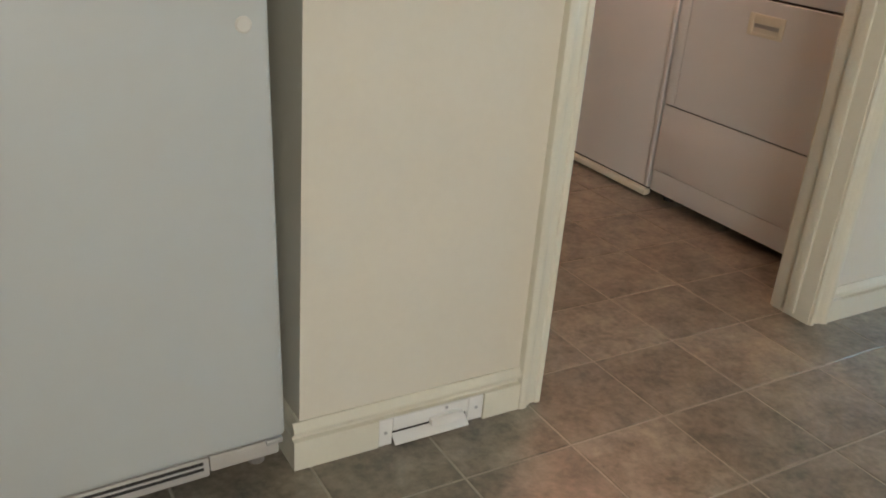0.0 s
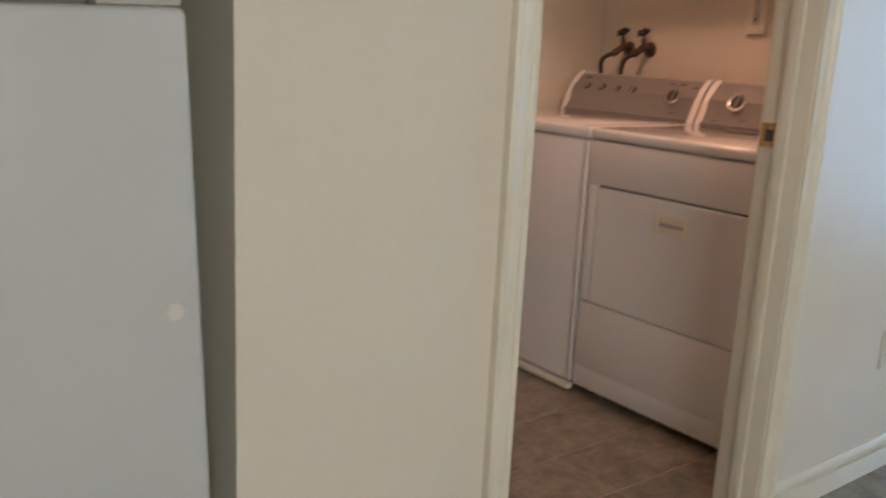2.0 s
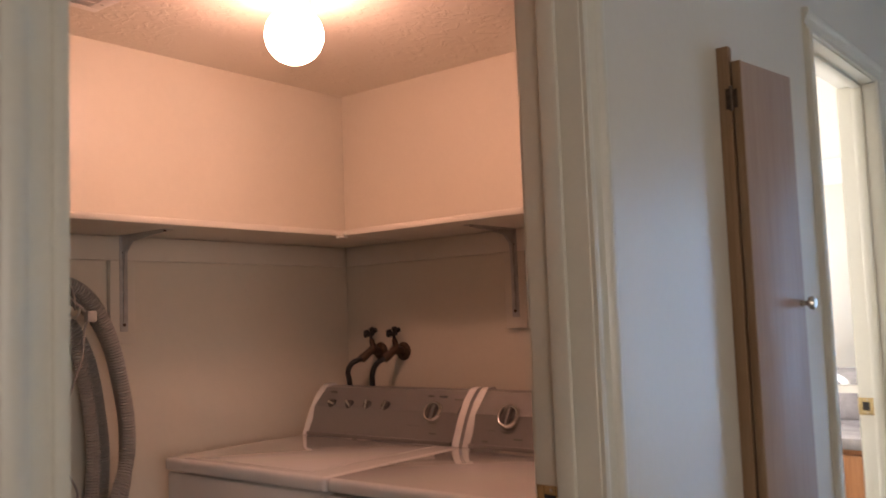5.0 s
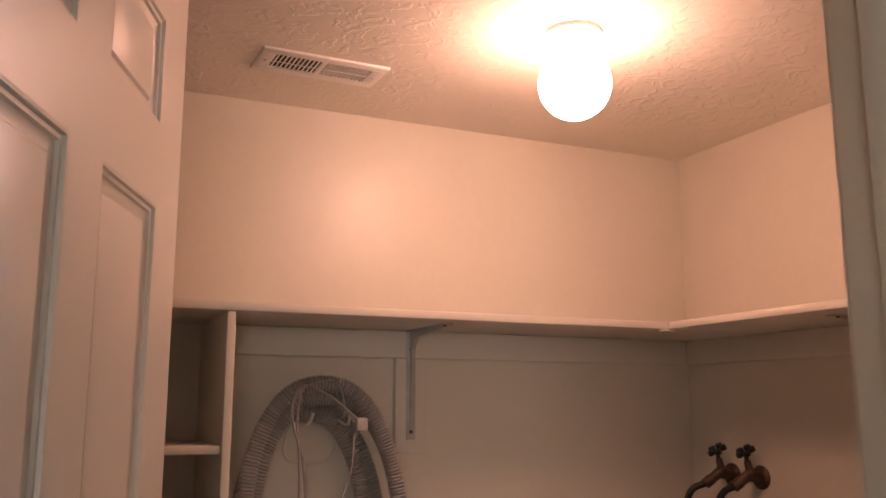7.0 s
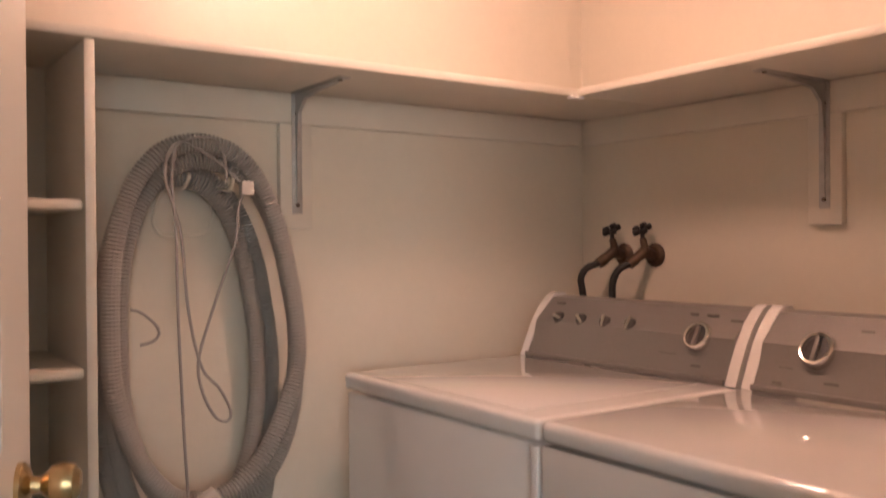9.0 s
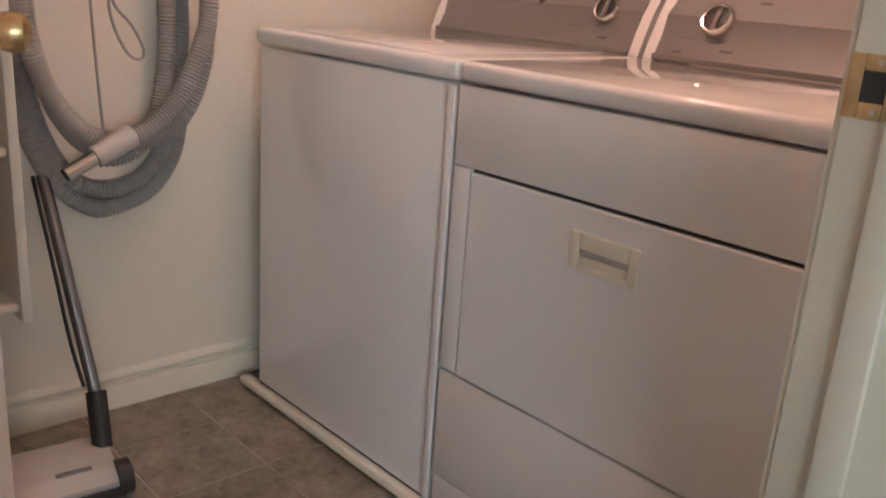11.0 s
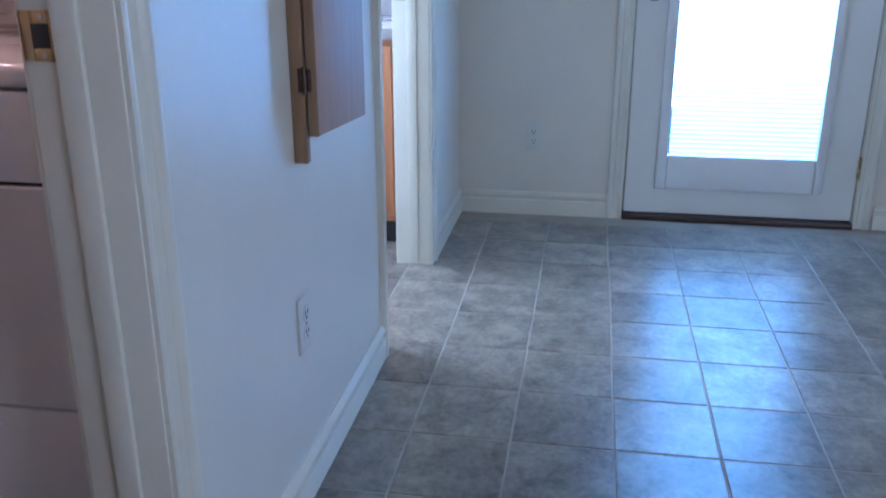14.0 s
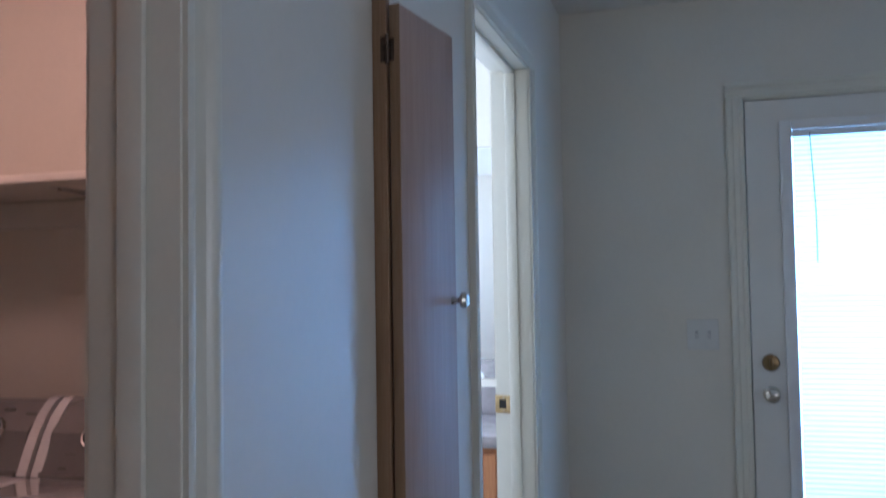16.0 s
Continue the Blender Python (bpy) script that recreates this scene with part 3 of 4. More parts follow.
db = part("deadbolt", bm, AGED, xd, "antique brass deadbolt")
part("thumb_turn", bx((-0.034, 0.680, 1.018), (-0.016, 0.692, 1.046), 0.004), AGED, db)
part("door_knob", knob_profile(B(), (0.0, 0.686, 0.914), (-1, 0, 0)), NICKEL, xd, "worn brass-nickel knob")
for z in (0.25, 1.0, 1.8):
    part("hinge", cyl(B(), (-0.005, OY0 - 0.003, z - 0.045), (-0.005, OY0 - 0.003, z + 0.045), 0.006, n=12), BRASS, xd, "brass hinge")
part("window_lock", bx((-0.026, 0.085, 0.922), (-0.014, 0.095, 0.938), 0.003), GREYPLASTIC, xd, "small grey catch")


def wall_plate(name, m, label, kind):
    """Plate in the x-z plane of m, facing -y."""
    ob = thing(name, m, label, "outlet" if kind == "outlet" else "light switch")
    w = 0.035 if kind == "outlet" else 0.058
    part("plate", bx((-w, -0.006, -0.058), (w, 0.0, 0.058), 0.004), IVORY, ob)
    if kind == "outlet":
        for z in (-0.020, 0.020):
            bm = B()
            lathe(bm, [(0.0, 0.0078), (0.0165, 0.0078), (0.0172, 0.004)], Matrix.Translation((0, 0, z)) @ Matrix.Rotation(radians(90), 4, "X"), 20)
            f = part("socket", bm, IVORY, ob)
            bm = B()
            for x in (-0.0063, 0.0063):
                box(bm, (x - 0.0011, -0.0086, z - 0.001), (x + 0.0011, -0.0076, z + 0.008))
            cyl(bm, (0, -0.0086, z - 0.008), (0, -0.0076, z - 0.008), 0.0026, n=10)
            part("slots", bm, DARK, f, "dark socket slots")
        part("screw", cyl(B(), (0, -0.0078, 0), (0, -0.006, 0), 0.003, n=10), STEEL, ob)
    else:
        for x in (-0.023, 0.023):
            # raised grey patch paints the slot's shade round each toggle
            t = part("toggle_surround", bx((x - 0.0055, -0.0072, -0.013), (x + 0.0055, -0.005, 0.013), 0.001), CUFF, ob, "grey patch painted as shade in the toggle slot")
            bm = B()
            box(bm, (x - 0.004, -0.018, -0.008), (x + 0.004, -0.006, 0.004), 0.0015)
            part("toggle", bm, IVORY, t)
    return ob


wall_plate("outlet", pose(2.545, YA, 0.382), "white duplex outlet on the cream wall", "outlet")
wall_plate("outlet", pose(XF, 1.138, 0.336, 0, 0, -90), "white duplex outlet on the outer wall", "outlet")
wall_plate("light_switch", pose(XF, 0.927, 1.137, 0, 0, -90), "white double light switch plate beside the outer door", "switch")

# ---- kitchen things ----
# refrigerator: origin on the floor below its front's right corner
fr = thing("refrigerator", pose(0.527, 1.41, 0, 0, -2.0, 0), "white textured top-freezer refrigerator in a wall niche", "refrigerator")
part("body", bx((-0.755, 0.072, 0.045), (-0.004, 0.74, 1.70), 0.008), FRIDGE, fr)
part("fridge_door", bx((-0.76, 0.0, 0.104), (0, 0.066, 1.196), 0.012, 3), FRIDGE, fr)
part("freezer_door", bx((-0.76, 0.0, 1.216), (0, 0.066, 1.702), 0.012, 3), FRIDGE, fr)
part("door_seal", bx((-0.74, 0.060, 0.115), (-0.012, 0.074, 1.69)), GREYPLASTIC, fr, "grey door seal")
bm = B()
lathe(bm, [(0.0, 0.005), (0.009, 0.005), (0.012, 0.0025), (0.012, 0.0)], Matrix.Translation((-0.039, 0.0, 0.814)) @ Matrix.Rotation(radians(90), 4, "X"), 24)
part("handle_plug", bm, IVORY, fr, "round white screw-hole plug")
gr = part("base_grille", bx((-0.755, 0.006, 0.062), (-0.135, 0.05, 0.101), 0.003), CUFF, fr, "pale slotted base grille")
for k in range(2):
    part("slot", bx((-0.752, 0.0045, 0.0775 + k * 0.0115), (-0.145, 0.0075, 0.0835 + k * 0.0115), 0.001), DARK, gr, "dark grille slot")
part("grille_end", bx((-0.134, 0.007, 0.068), (-0.012, 0.05, 0.101), 0.004), CUFF, fr)
part("hinge_plate", bx((-0.036, 0.001, 0.093), (-0.006, 0.03, 0.1035), 0.002), STEEL, fr)
part("foot", cyl(B(), (-0.03, 0.09, 0), (-0.03, 0.09, 0.05), 0.016, n=16), GREYPLASTIC, fr)
part("foot", cyl(B(), (-0.70, 0.09, -0.024), (-0.70, 0.09, 0.05), 0.016, n=16), GREYPLASTIC, fr)
bm = B()
box(bm, (-0.105, 0.008, 1.1965), (-0.004, 0.055, 1.2155), 0.003)
cyl(bm, (-0.02, 0.03, 1.19), (-0.02, 0.03, 1.222), 0.008, n=14)
part("middle_hinge", bm, CUFF, fr, "pale grey middle hinge")

# vacuum sweep inlet set in the baseboard
vp = thing("vacuum_sweep_inlet", pose(0.836, YA, 0), "white plastic floor sweep inlet let into the baseboard", "vacuum inlet")
bm = B()
for lo, hi in (((-0.117, -0.014, 0.0), (-0.088, 0, 0.060)), ((0.082, -0.014, 0.004), (0.117, 0, 0.060)), ((-0.088, -0.014, 0.029), (0.082, 0, 0.060))):
    box(bm, lo, hi, 0.0025)
part("face_plate", bm, PLATE, vp)
# near-black strip holds the shade of the thin mouth above the flap
part("slot", bx((-0.088, -0.004, 0.003), (0.082, -0.001, 0.030)), DARK, vp, "dark strip painted as shade in the inlet mouth")
part("flap", extrude(B(), [(-0.086, 0.0), (0.080, 0.0), (0.080, 0.003), (-0.086, 0.003)], (0, -0.006, 0.016), (0, -0.024, 0.002), (1, 0, 0), (0, 0, 1)), PLATE, vp)
bm = B()
extrude(bm, [(-0.008, 0.026), (0.028, 0.022), (0.052, 0.024), (0.064, 0.030), (0.064, 0.040), (0.040, 0.046), (0.018, 0.043), (-0.008, 0.040)], (0, -0.0145, 0), (0, -0.026, 0), (1, 0, 0), UP)
part("lever", bm, PLATE, vp)
for x, z in ((-0.103, 0.030), (0.100, 0.034), (0.030, 0.053)):
    part("screw", cyl(B(), (x, -0.0158, z), (x, -0.0135, z), 0.0035, n=10), STEEL, vp)

# fold-down ironing board cabinet on the wall
ib = thing("ironing_board_cabinet", pose(2.548, YA, 0.705), "tan wood ironing board cabinet with its plain door ajar", "cabinet")
CW, CH = 0.255, 1.15
bm = B()
box(bm, (0, -0.026, 0), (0.022, 0.0, CH), 0.002)
box(bm, (CW - 0.040, -0.020, 0.085), (CW - 0.018, 0.0, CH - 0.05), 0.002)
box(bm, (0.022, -0.020, 0.060), (CW - 0.040, 0.0, 0.084), 0.002)
box(bm, (0.022, -0.020, CH - 0.075), (CW - 0.040, 0.0, CH - 0.05), 0.002)
part("frame", bm, CABFRAME, ib)
part("cabinet_back", bx((0.022, -0.006, 0.084), (CW - 0.040, -0.001, CH - 0.075)), DARK, ib, "dark cabinet inside")
DOORM = pose(0.004, -0.031, 0, 0, 0, -7.5)
dr = part("door", bx((0.003, -0.019, 0.052), (0.232, 0.0, CH - 0.035), 0.003), CABWOOD, ib, "pale plywood door")
dr.matrix_local = DOORM
part("edge_band", bx((0.0, -0.0192, 0.052), (0.0028, 0.0002, CH - 0.035), 0.0005), CABFRAME, dr, "tan edge band")
for z in (0.155, CH - 0.115):
    bm = B()
    box(bm, (-0.0012, -0.0275, z - 0.022), (0.0004, -0.016, z + 0.022), 0.0004)
    box(bm, (0.0015, -0.040, z - 0.020), (0.0042, -0.031, z + 0.020), 0.0004)
    cyl(bm, (-0.001, -0.0285, z - 0.026), (-0.001, -0.0285, z + 0.026), 0.004, n=10)
    part("hinge", bm, BRONZE, ib, "dark bronze hinge")
bm = B()
lathe(bm, [(0.0, 0.0), (0.008, 0.0), (0.006, 0.004), (0.005, 0.012), (0.008, 0.016), (0.0145, 0.020), (0.0155, 0.026), (0.011, 0.031), (0.0, 0.033)], Matrix.Translation((0.212, -0.019, 0.597)) @ Matrix.Rotation(radians(90), 4, "X"), 24)
part("knob", bm, NICKEL, dr, "small metal knob")

# ---- bathroom things seen through the doorway ----
vn = thing("bathroom_vanity", pose(4.10, 1.60, 0), "honey oak bathroom vanity cabinet", "vanity")
part("body", bx((0.02, 0.0, 0.10), (0.535, 0.86, 0.775)), OAK, vn)
part("toe_kick", bx((0.075, 0.004, 0), (0.53, 0.856, 0.10)), DARK, vn, "dark recessed toe kick")
for k in range(2):
    y0 = 0.02 + 0.42 * k
    d = part("door", bx((0.0, y0, 0.125), (0.019, y0 + 0.40, 0.755), 0.004), OAK, vn)
    part("panel", bx((-0.004, y0 + 0.06, 0.185), (0.001, y0 + 0.34, 0.695), 0.003), OAK, d)
ct = thing("vanity_top", pose(4.085, 1.585, 0.776), "grey cultured marble vanity top with backsplash", "countertop")
part("slab", bx((0, 0, 0), (0.552, 0.90, 0.042), 0.006), MARBLE, ct)
part("backsplash", bx((0.532, 0.0, 0.042), (0.552, 0.90, 0.15), 0.003), MARBLE, ct)
bm = B()
lathe(bm, [(0.16, 0.0), (0.185, 0.0), (0.19, 0.008), (0.182, 0.014), (0.170, 0.012), (0.15, -0.004), (0.09, -0.010), (0.0, -0.010)], Matrix.Translation((0.27, 0.45, 0.044)) @ Matrix.Diagonal((0.95, 1.25, 1, 1)), 36)
part("basin_rim", bm, PORCELAIN, ct, "white oval basin")
fc = thing("basin_faucet", pose(4.57, 2.03, 0.818), "dark bronze basin faucet on the vanity top", "faucet")
bm = B()
cyl(bm, (0, 0, 0), (0, 0, 0.10), 0.016, 0.013, n=16)
part("stem", bm, BRONZE, fc)
part("spout", tube(B(), spline([(0, 0, 0.09), (-0.02, 0, 0.125), (-0.07, 0, 0.13), (-0.11, 0, 0.10)], 0.01), 0.010, 10), BRONZE, fc)
part("lever", tube(B(), [(0, 0, 0.10), (0.005, 0, 0.13), (0.03, 0, 0.15)], 0.006, 8), BRONZE, fc)
mr = thing("wall_mirror", pose(XF - 0.001, 1.62, 0.96), "frameless wall mirror above the vanity", "mirror")
part("glass", bx((-0.006, 0, 0), (0.0, 0.86, 0.95), 0.001), MIRROR, mr)

# ---- laundry things ----
SF_Y, SF_X, SZ = 2.815, 2.745, 1.578   # shelf fronts and underside
sh = thing("corner_shelf", pose(0, 0, SZ), "cream painted L-shaped wall shelf running round the laundry", "shelf")
part("back_board", bx((XL, SF_Y, 0), (XR, YB, 0.019), 0.004), SHELFPAINT, sh)
part("side_board", bx((SF_X, YI, 0), (XR, SF_Y - 0.001, 0.019), 0.004), SHELFPAINT, sh)
part("corner_chip", bx((SF_X - 0.02, SF_Y - 0.010, -0.006), (SF_X + 0.015, SF_Y + 0.012, -0.0005), 0.001), PLATE, sh, "pale joining plate under the corner")
cl = thing("shelf_cleat", pose(0, 0, 1.505), "cream painted cleat board under the back shelf", "cleat", "shelf cleats")
part("rail", bx((1.625, YB - 0.019, 0), (XR - 0.02, YB, SZ - 1.506), 0.002), SHELFPAINT, cl)
part("bracket_board", bx((2.105, YB - 0.020, -0.248), (2.187, YB, -0.0005), 0.003), SHELFPAINT, cl)
cl = thing("shelf_cleat", pose(0, 0, 1.505), "cream painted cleat board under the side shelf", "cleat", "shelf cleats")
part("rail", bx((XR - 0.019, YI, 0), (XR, YB - 0.02, SZ - 1.506), 0.002), SHELFPAINT, cl)
part("bracket_board", bx((XR - 0.020, 2.322, -0.248), (XR, 2.405, -0.0005), 0.003), SHELFPAINT, cl)


def bracket(m):
    """Pressed steel bracket: wall plate down the -z axis, arm along -y, against y = 0."""
    ob = thing("shelf_bracket", m, "pressed zinc steel bracket under the painted shelf", "bracket", "shelf brackets")
    part("wall_flange", bx((-0.013, -0.003, -0.285), (0.013, 0, 0), 0.001), STEEL, ob)
    part("arm_flange", bx((-0.013, -0.245, -0.003), (0.013, -0.0035, 0), 0.001), STEEL, ob)
    prof = [(0.003, -0.004), (0.22, -0.004), (0.20, -0.008), (0.12, -0.012), (0.05, -0.020), (0.019, -0.048), (0.011, -0.12), (0.009, -0.25), (0.003, -0.27)]
    part("web", extrude(B(), prof, (-0.004, 0, 0), (0.004, 0, 0), (0, -1, 0), UP), STEEL, ob)
    for z in (-0.265, -0.05):
        part("screw", cyl(B(), (0, -0.006, z), (0, -0.002, z), 0.005, n=10), BRONZE, ob)
    part("screw", cyl(B(), (0, -0.22, -0.006), (0, -0.22, -0.002), 0.005, n=10), BRONZE, ob)
    return ob


first = bracket(pose(2.147, YB - 0.0205, SZ))
copy_thing(first, pose(XR - 0.0205, 2.362, SZ, 0, 0, -90))

# cubby shelves under the back shelf
cb = thing("cubby_shelf_unit", pose(0, 0, 0), "cream painted cubby shelves under the wall shelf, empty", "shelf unit")
part("side_panel", bx((1.602, SF_Y + 0.004, 0.40), (1.621, YB - 0.001, SZ - 0.001), 0.004), SHELFPAINT, cb)
for z in (1.282, 0.992, 0.71, 0.42):
    part("shelf", bx((XL + 0.001, SF_Y + 0.01, z), (1.601, YB - 0.001, z + 0.019), 0.006), SHELFPAINT, cb)

# lamp: porcelain holder and opal globe
lp = thing("ceiling_lamp", pose(2.237, 2.45, HL), "lit opal glass globe lamp in a white porcelain ceiling holder", "lamp")
part("holder", lathe(B(), [(0.0, 0.0), (0.062, 0.0), (0.062, -0.010), (0.050, -0.016), (0.046, -0.040), (0.040, -0.046), (0.0, -0.046)], Matrix.Identity(4), 32), PORCELAIN, lp)
R = 0.077
prof = [(0.038, -0.044), (0.042, -0.050)]
for k in range(3, 19):
    a = radians(90 - k * 10)
    prof.append((max(R * math.cos(a), 0.0), -0.116 + R * math.sin(a)))
prof[-1] = (0.0, -0.193)
part("globe", lathe(B(), prof, Matrix.Identity(4), 36), GLOBE, lp, "glowing opal glass globe")

# ceiling register
cv = thing("ceiling_vent", pose(1.80, 2.857, HL, 0, 0, 1.5), "white steel ceiling air register with two louvre banks", "vent")
bm = B()
for lo, hi in (((-0.15, -0.066, -0.006), (0.15, -0.040, 0)), ((-0.15, 0.040, -0.006), (0.15, 0.066, 0)), ((-0.15, -0.040, -0.006), (-0.115, 0.040, 0)), ((0.115, -0.040, -0.006), (0.15, 0.040, 0)), ((-0.006, -0.040, -0.006), (0.006, 0.040, 0))):
    box(bm, lo, hi, 0.001)
part("frame", bm, PLATE, cv)
part("backing", bx((-0.115, -0.040, -0.0012), (0.115, 0.040, -0.0002)), DARK, cv, "dark duct opening")
for s in (-1, 1):
    for k in range(10):
        x = s * (0.014 + k * 0.0105)
        part("slat", extrude(B(), [(-0.0035, -0.0055), (-0.0025, -0.0062), (0.0040, -0.0018), (0.0034, -0.0012)], (x, -0.040, 0), (x, 0.040, 0), (-s, 0, 0), UP), PLATE, cv)
    part("cross_bar", bx((min(s * 0.008, s * 0.114), -0.0015, -0.0068), (max(s * 0.008, s * 0.114), 0.0015, -0.0058)), PLATE, cv)
    part("screw", cyl(B(), (s * 0.132, 0, -0.0075), (s * 0.132, 0, -0.0055), 0.004, n=10), STEEL, cv)


# ---- washer and dryer: origin on the floor at the front's far end, x back, y along the front ----
CONS = [(0.520, 0.925), (0.528, 0.925), (0.545, 0.965), (0.566, 1.010), (0.592, 1.050), (0.620, 1.078), (0.636, 1.087), (0.665, 1.087), (0.675, 1.075), (0.675, 0.925)]


def console(ob, y0, y1):
    cap = 0.030
    face = [(0.528, 0.928), (0.552, 0.972), (0.563, 1.018), (0.598, 1.052), (0.622, 1.076), (0.660, 1.080), (0.660, 0.928)]
    c = part("console", extrude(B(), face, (0, y0 + cap, 0), (0, y1 - cap, 0), (1, 0, 0), UP), SILVER, ob, "silver grey control console")
    for a, b in ((y0 + 0.004, y0 + cap), (y1 - cap, y1 - 0.004)):
        bm = extrude(B(), CONS, (0, a, 0), (0, b, 0), (1, 0, 0), UP)
        part("end_cap", bm, ENAMEL, c, "white curved end cap")
    part("base_strip", bx((0.521, y0 + cap, 0.9255), (0.529, y1 - cap, 0.938), 0.002), GREYPLASTIC, c, "dark grey strip under the console")
    return c


def dial(parent, y, z, s, big):
    """A knob square to the sloped console face."""
    f = (z - 0.928) / 0.124
    x = 0.528 + 0.070 * f
    way = Vector((-0.87, 0, 0.50))
    m = Matrix.Translation((x, y, z)) @ way.to_track_quat("Z", "Y").to_matrix().to_4x4()
    if big:
        arc = part("dial_scale", lathe(B(), [(0.0, 0.001), (s * 1.28, 0.001), (s * 1.28, -0.004)], m, 32), GREYPLASTIC, parent, "grey printed dial ring")
        part("ring", lathe(B(), [(s * 0.66, 0.014), (s * 0.74, 0.022), (s * 0.86, 0.023), (s * 0.97, 0.017), (s, 0.006), (s, -0.004)], m, 32), CHROME, arc, "chrome dial ring")
        part("face", lathe(B(), [(0.0, 0.016), (s * 0.5, 0.0155), (s * 0.70, 0.015)], m, 32), CHARCOAL, arc)
        part("grip", box(B(), (-s * 0.13, -s * 0.72, 0.014), (s * 0.13, s * 0.66, 0.024), 0.003), GREYPLASTIC, arc).matrix_local = m
    else:
        part("knob", lathe(B(), [(0.0, 0.016), (s * 0.7, 0.016), (s * 0.85, 0.013), (s, 0.0), (s, -0.005)], m, 20), CHARCOAL, parent, "small charcoal knob")
        part("knob_grip", box(B(), (-s * 0.22, -s * 0.85, 0.012), (s * 0.22, s * 0.85, 0.021), 0.002), CHROME, parent).matrix_local = m @ Matrix.Rotation(radians(35 + 40 * math.sin(y * 90)), 4, "Z")


def print_bars(parent, spots):
    for y, z, w in spots:
        x = 0.528 + 0.070 * (z - 0.928) / 0.124
        m = Matrix.Translation((x, y, z)) @ Vector((-0.87, 0, 0.50)).to_track_quat("Z", "Y").to_matrix().to_4x4()
        part("printed_bar", box(B(), (-w / 2, -0.0022, -0.002), (w / 2, 0.0022, 0.0016)), INK, parent).matrix_local = m @ Matrix.Rotation(radians(PRINT_TURN), 4, "Z")


PRINT_TURN = 0
ws = thing("washing_machine", pose(2.212, 2.352, 0), "white enamel top-load washing machine with silver console", "washing machine")
WY = 0.682
part("cabinet", bx((0.008, 0.004, 0.030), (0.66, WY - 0.004, 0.882), 0.008), ENAMEL, ws)
tp = part("top", bx((0.0, 0.001, 0.886), (0.665, WY - 0.001, 0.925), 0.012, 3), ENAMEL, ws)
part("lid", bx((0.030, 0.075, 0.9255), (0.50, WY - 0.075, 0.9272), 0.0008), ENAMEL, tp, "white lid")
part("front_corner", bx((0.0, 0.003, 0.035), (0.010, 0.022, 0.880), 0.004), ENAMEL, ws)
part("base_rail", bx((-0.012, 0.0, 0.004), (0.02, WY + 0.06, 0.028), 0.008), CREAMHANDLE, ws, "rounded white rail along the floor")
# dark slab added as the contact shade below the cabinet
part("underside_shade", bx((0.010, 0.010, 0.026), (0.60, WY - 0.01, 0.034)), DARK, ws, "dark slab painted as the shade under the cabinet")
cs = console(ws, 0.0, WY)
dial(cs, 0.125, 1.010, 0.034, True)
for k in range(4):
    dial(cs, 0.330 + k * 0.082, 1.022, 0.0185, False)
print_bars(cs, [(0.115, 1.060, 0.03), (0.05, 1.052, 0.03), (0.20, 0.975, 0.05), (0.115, 0.955, 0.025), (0.60, 1.062, 0.03), (0.165, 1.06, 0.02)])
for k in range(3):
    part("foot", cyl(B(), (0.06 + 0.27 * k, 0.06, 0), (0.06 + 0.27 * k, 0.06, 0.03), 0.02, n=14), BLACK, ws)

dy = thing("clothes_dryer", pose(2.212, 1.610, 0), "white enamel clothes dryer with a drop door and silver console", "dryer")
W2 = 0.737
PY0, PY1, PZ0, PZ1 = 0.048, W2 - 0.050, 0.342, 0.735
part("cabinet", bx((0.012, 0.002, 0.030), (0.66, W2 - 0.002, 0.884), 0.006), ENAMEL, dy)
part("top", bx((-0.002, 0.001, 0.888), (0.665, W2 - 0.001, 0.925), 0.013, 3), ENAMEL, dy)
part("upper_front", bx((0.0, 0.003, PZ1 + 0.006), (0.012, W2 - 0.003, 0.884), 0.004), ENAMEL, dy)
part("side_front", bx((0.0, 0.003, PZ0), (0.012, PY0 - 0.003, PZ1 + 0.0055), 0.003), ENAMEL, dy)
part("side_front", bx((0.0, PY1 + 0.003, PZ0), (0.012, W2 - 0.003, PZ1 + 0.0055), 0.003), ENAMEL, dy)
part("lower_front", bx((0.0, 0.003, 0.108), (0.012, W2 - 0.003, PZ0 - 0.004), 0.003), ENAMEL, dy)
part("kick_panel", bx((0.003, 0.003, 0.032), (0.014, W2 - 0.003, 0.1065), 0.003), ENAMEL, dy)
# black sheet behind the fronts colours the seams as if in shade
part("seam_shadow", bx((0.0105, 0.006, 0.035), (0.0123, W2 - 0.006, 0.88)), DARK, dy, "dark sheet painted as shade in the panel seams")
bm = B()
HY0, HY1, HZ0, HZ1 = 0.320, 0.440, 0.636, 0.688
outer = [(PY0, PZ0), (PY1, PZ0), (PY1, PZ1), (PY0, PZ1)]
inner = [(HY0, HZ0), (HY1, HZ0), (HY1, HZ1), (HY0, HZ1)]
rows = []
for pts, x in ((outer, 0.0105), (outer, 0.001), ([(y + (0.003 if y < 0.3 else -0.003), z + (0.003 if z < 0.5 else -0.003)) for y, z in outer], -0.002), (inner, -0.002), (inner, 0.0105)):
    rows.append([bm.verts.new((x, y, z)) for y, z in pts])
for a, b in zip(rows, rows[1:]):
    for k in range(4):
        bm.faces.new((a[k], a[(k + 1) % 4], b[(k + 1) % 4], b[k]))
bmesh.ops.recalc_face_normals(bm, faces=bm.faces)
dd = part("drop_door", bm, ENAMEL, dy, "white drop door", smooth=0)
bm = B()
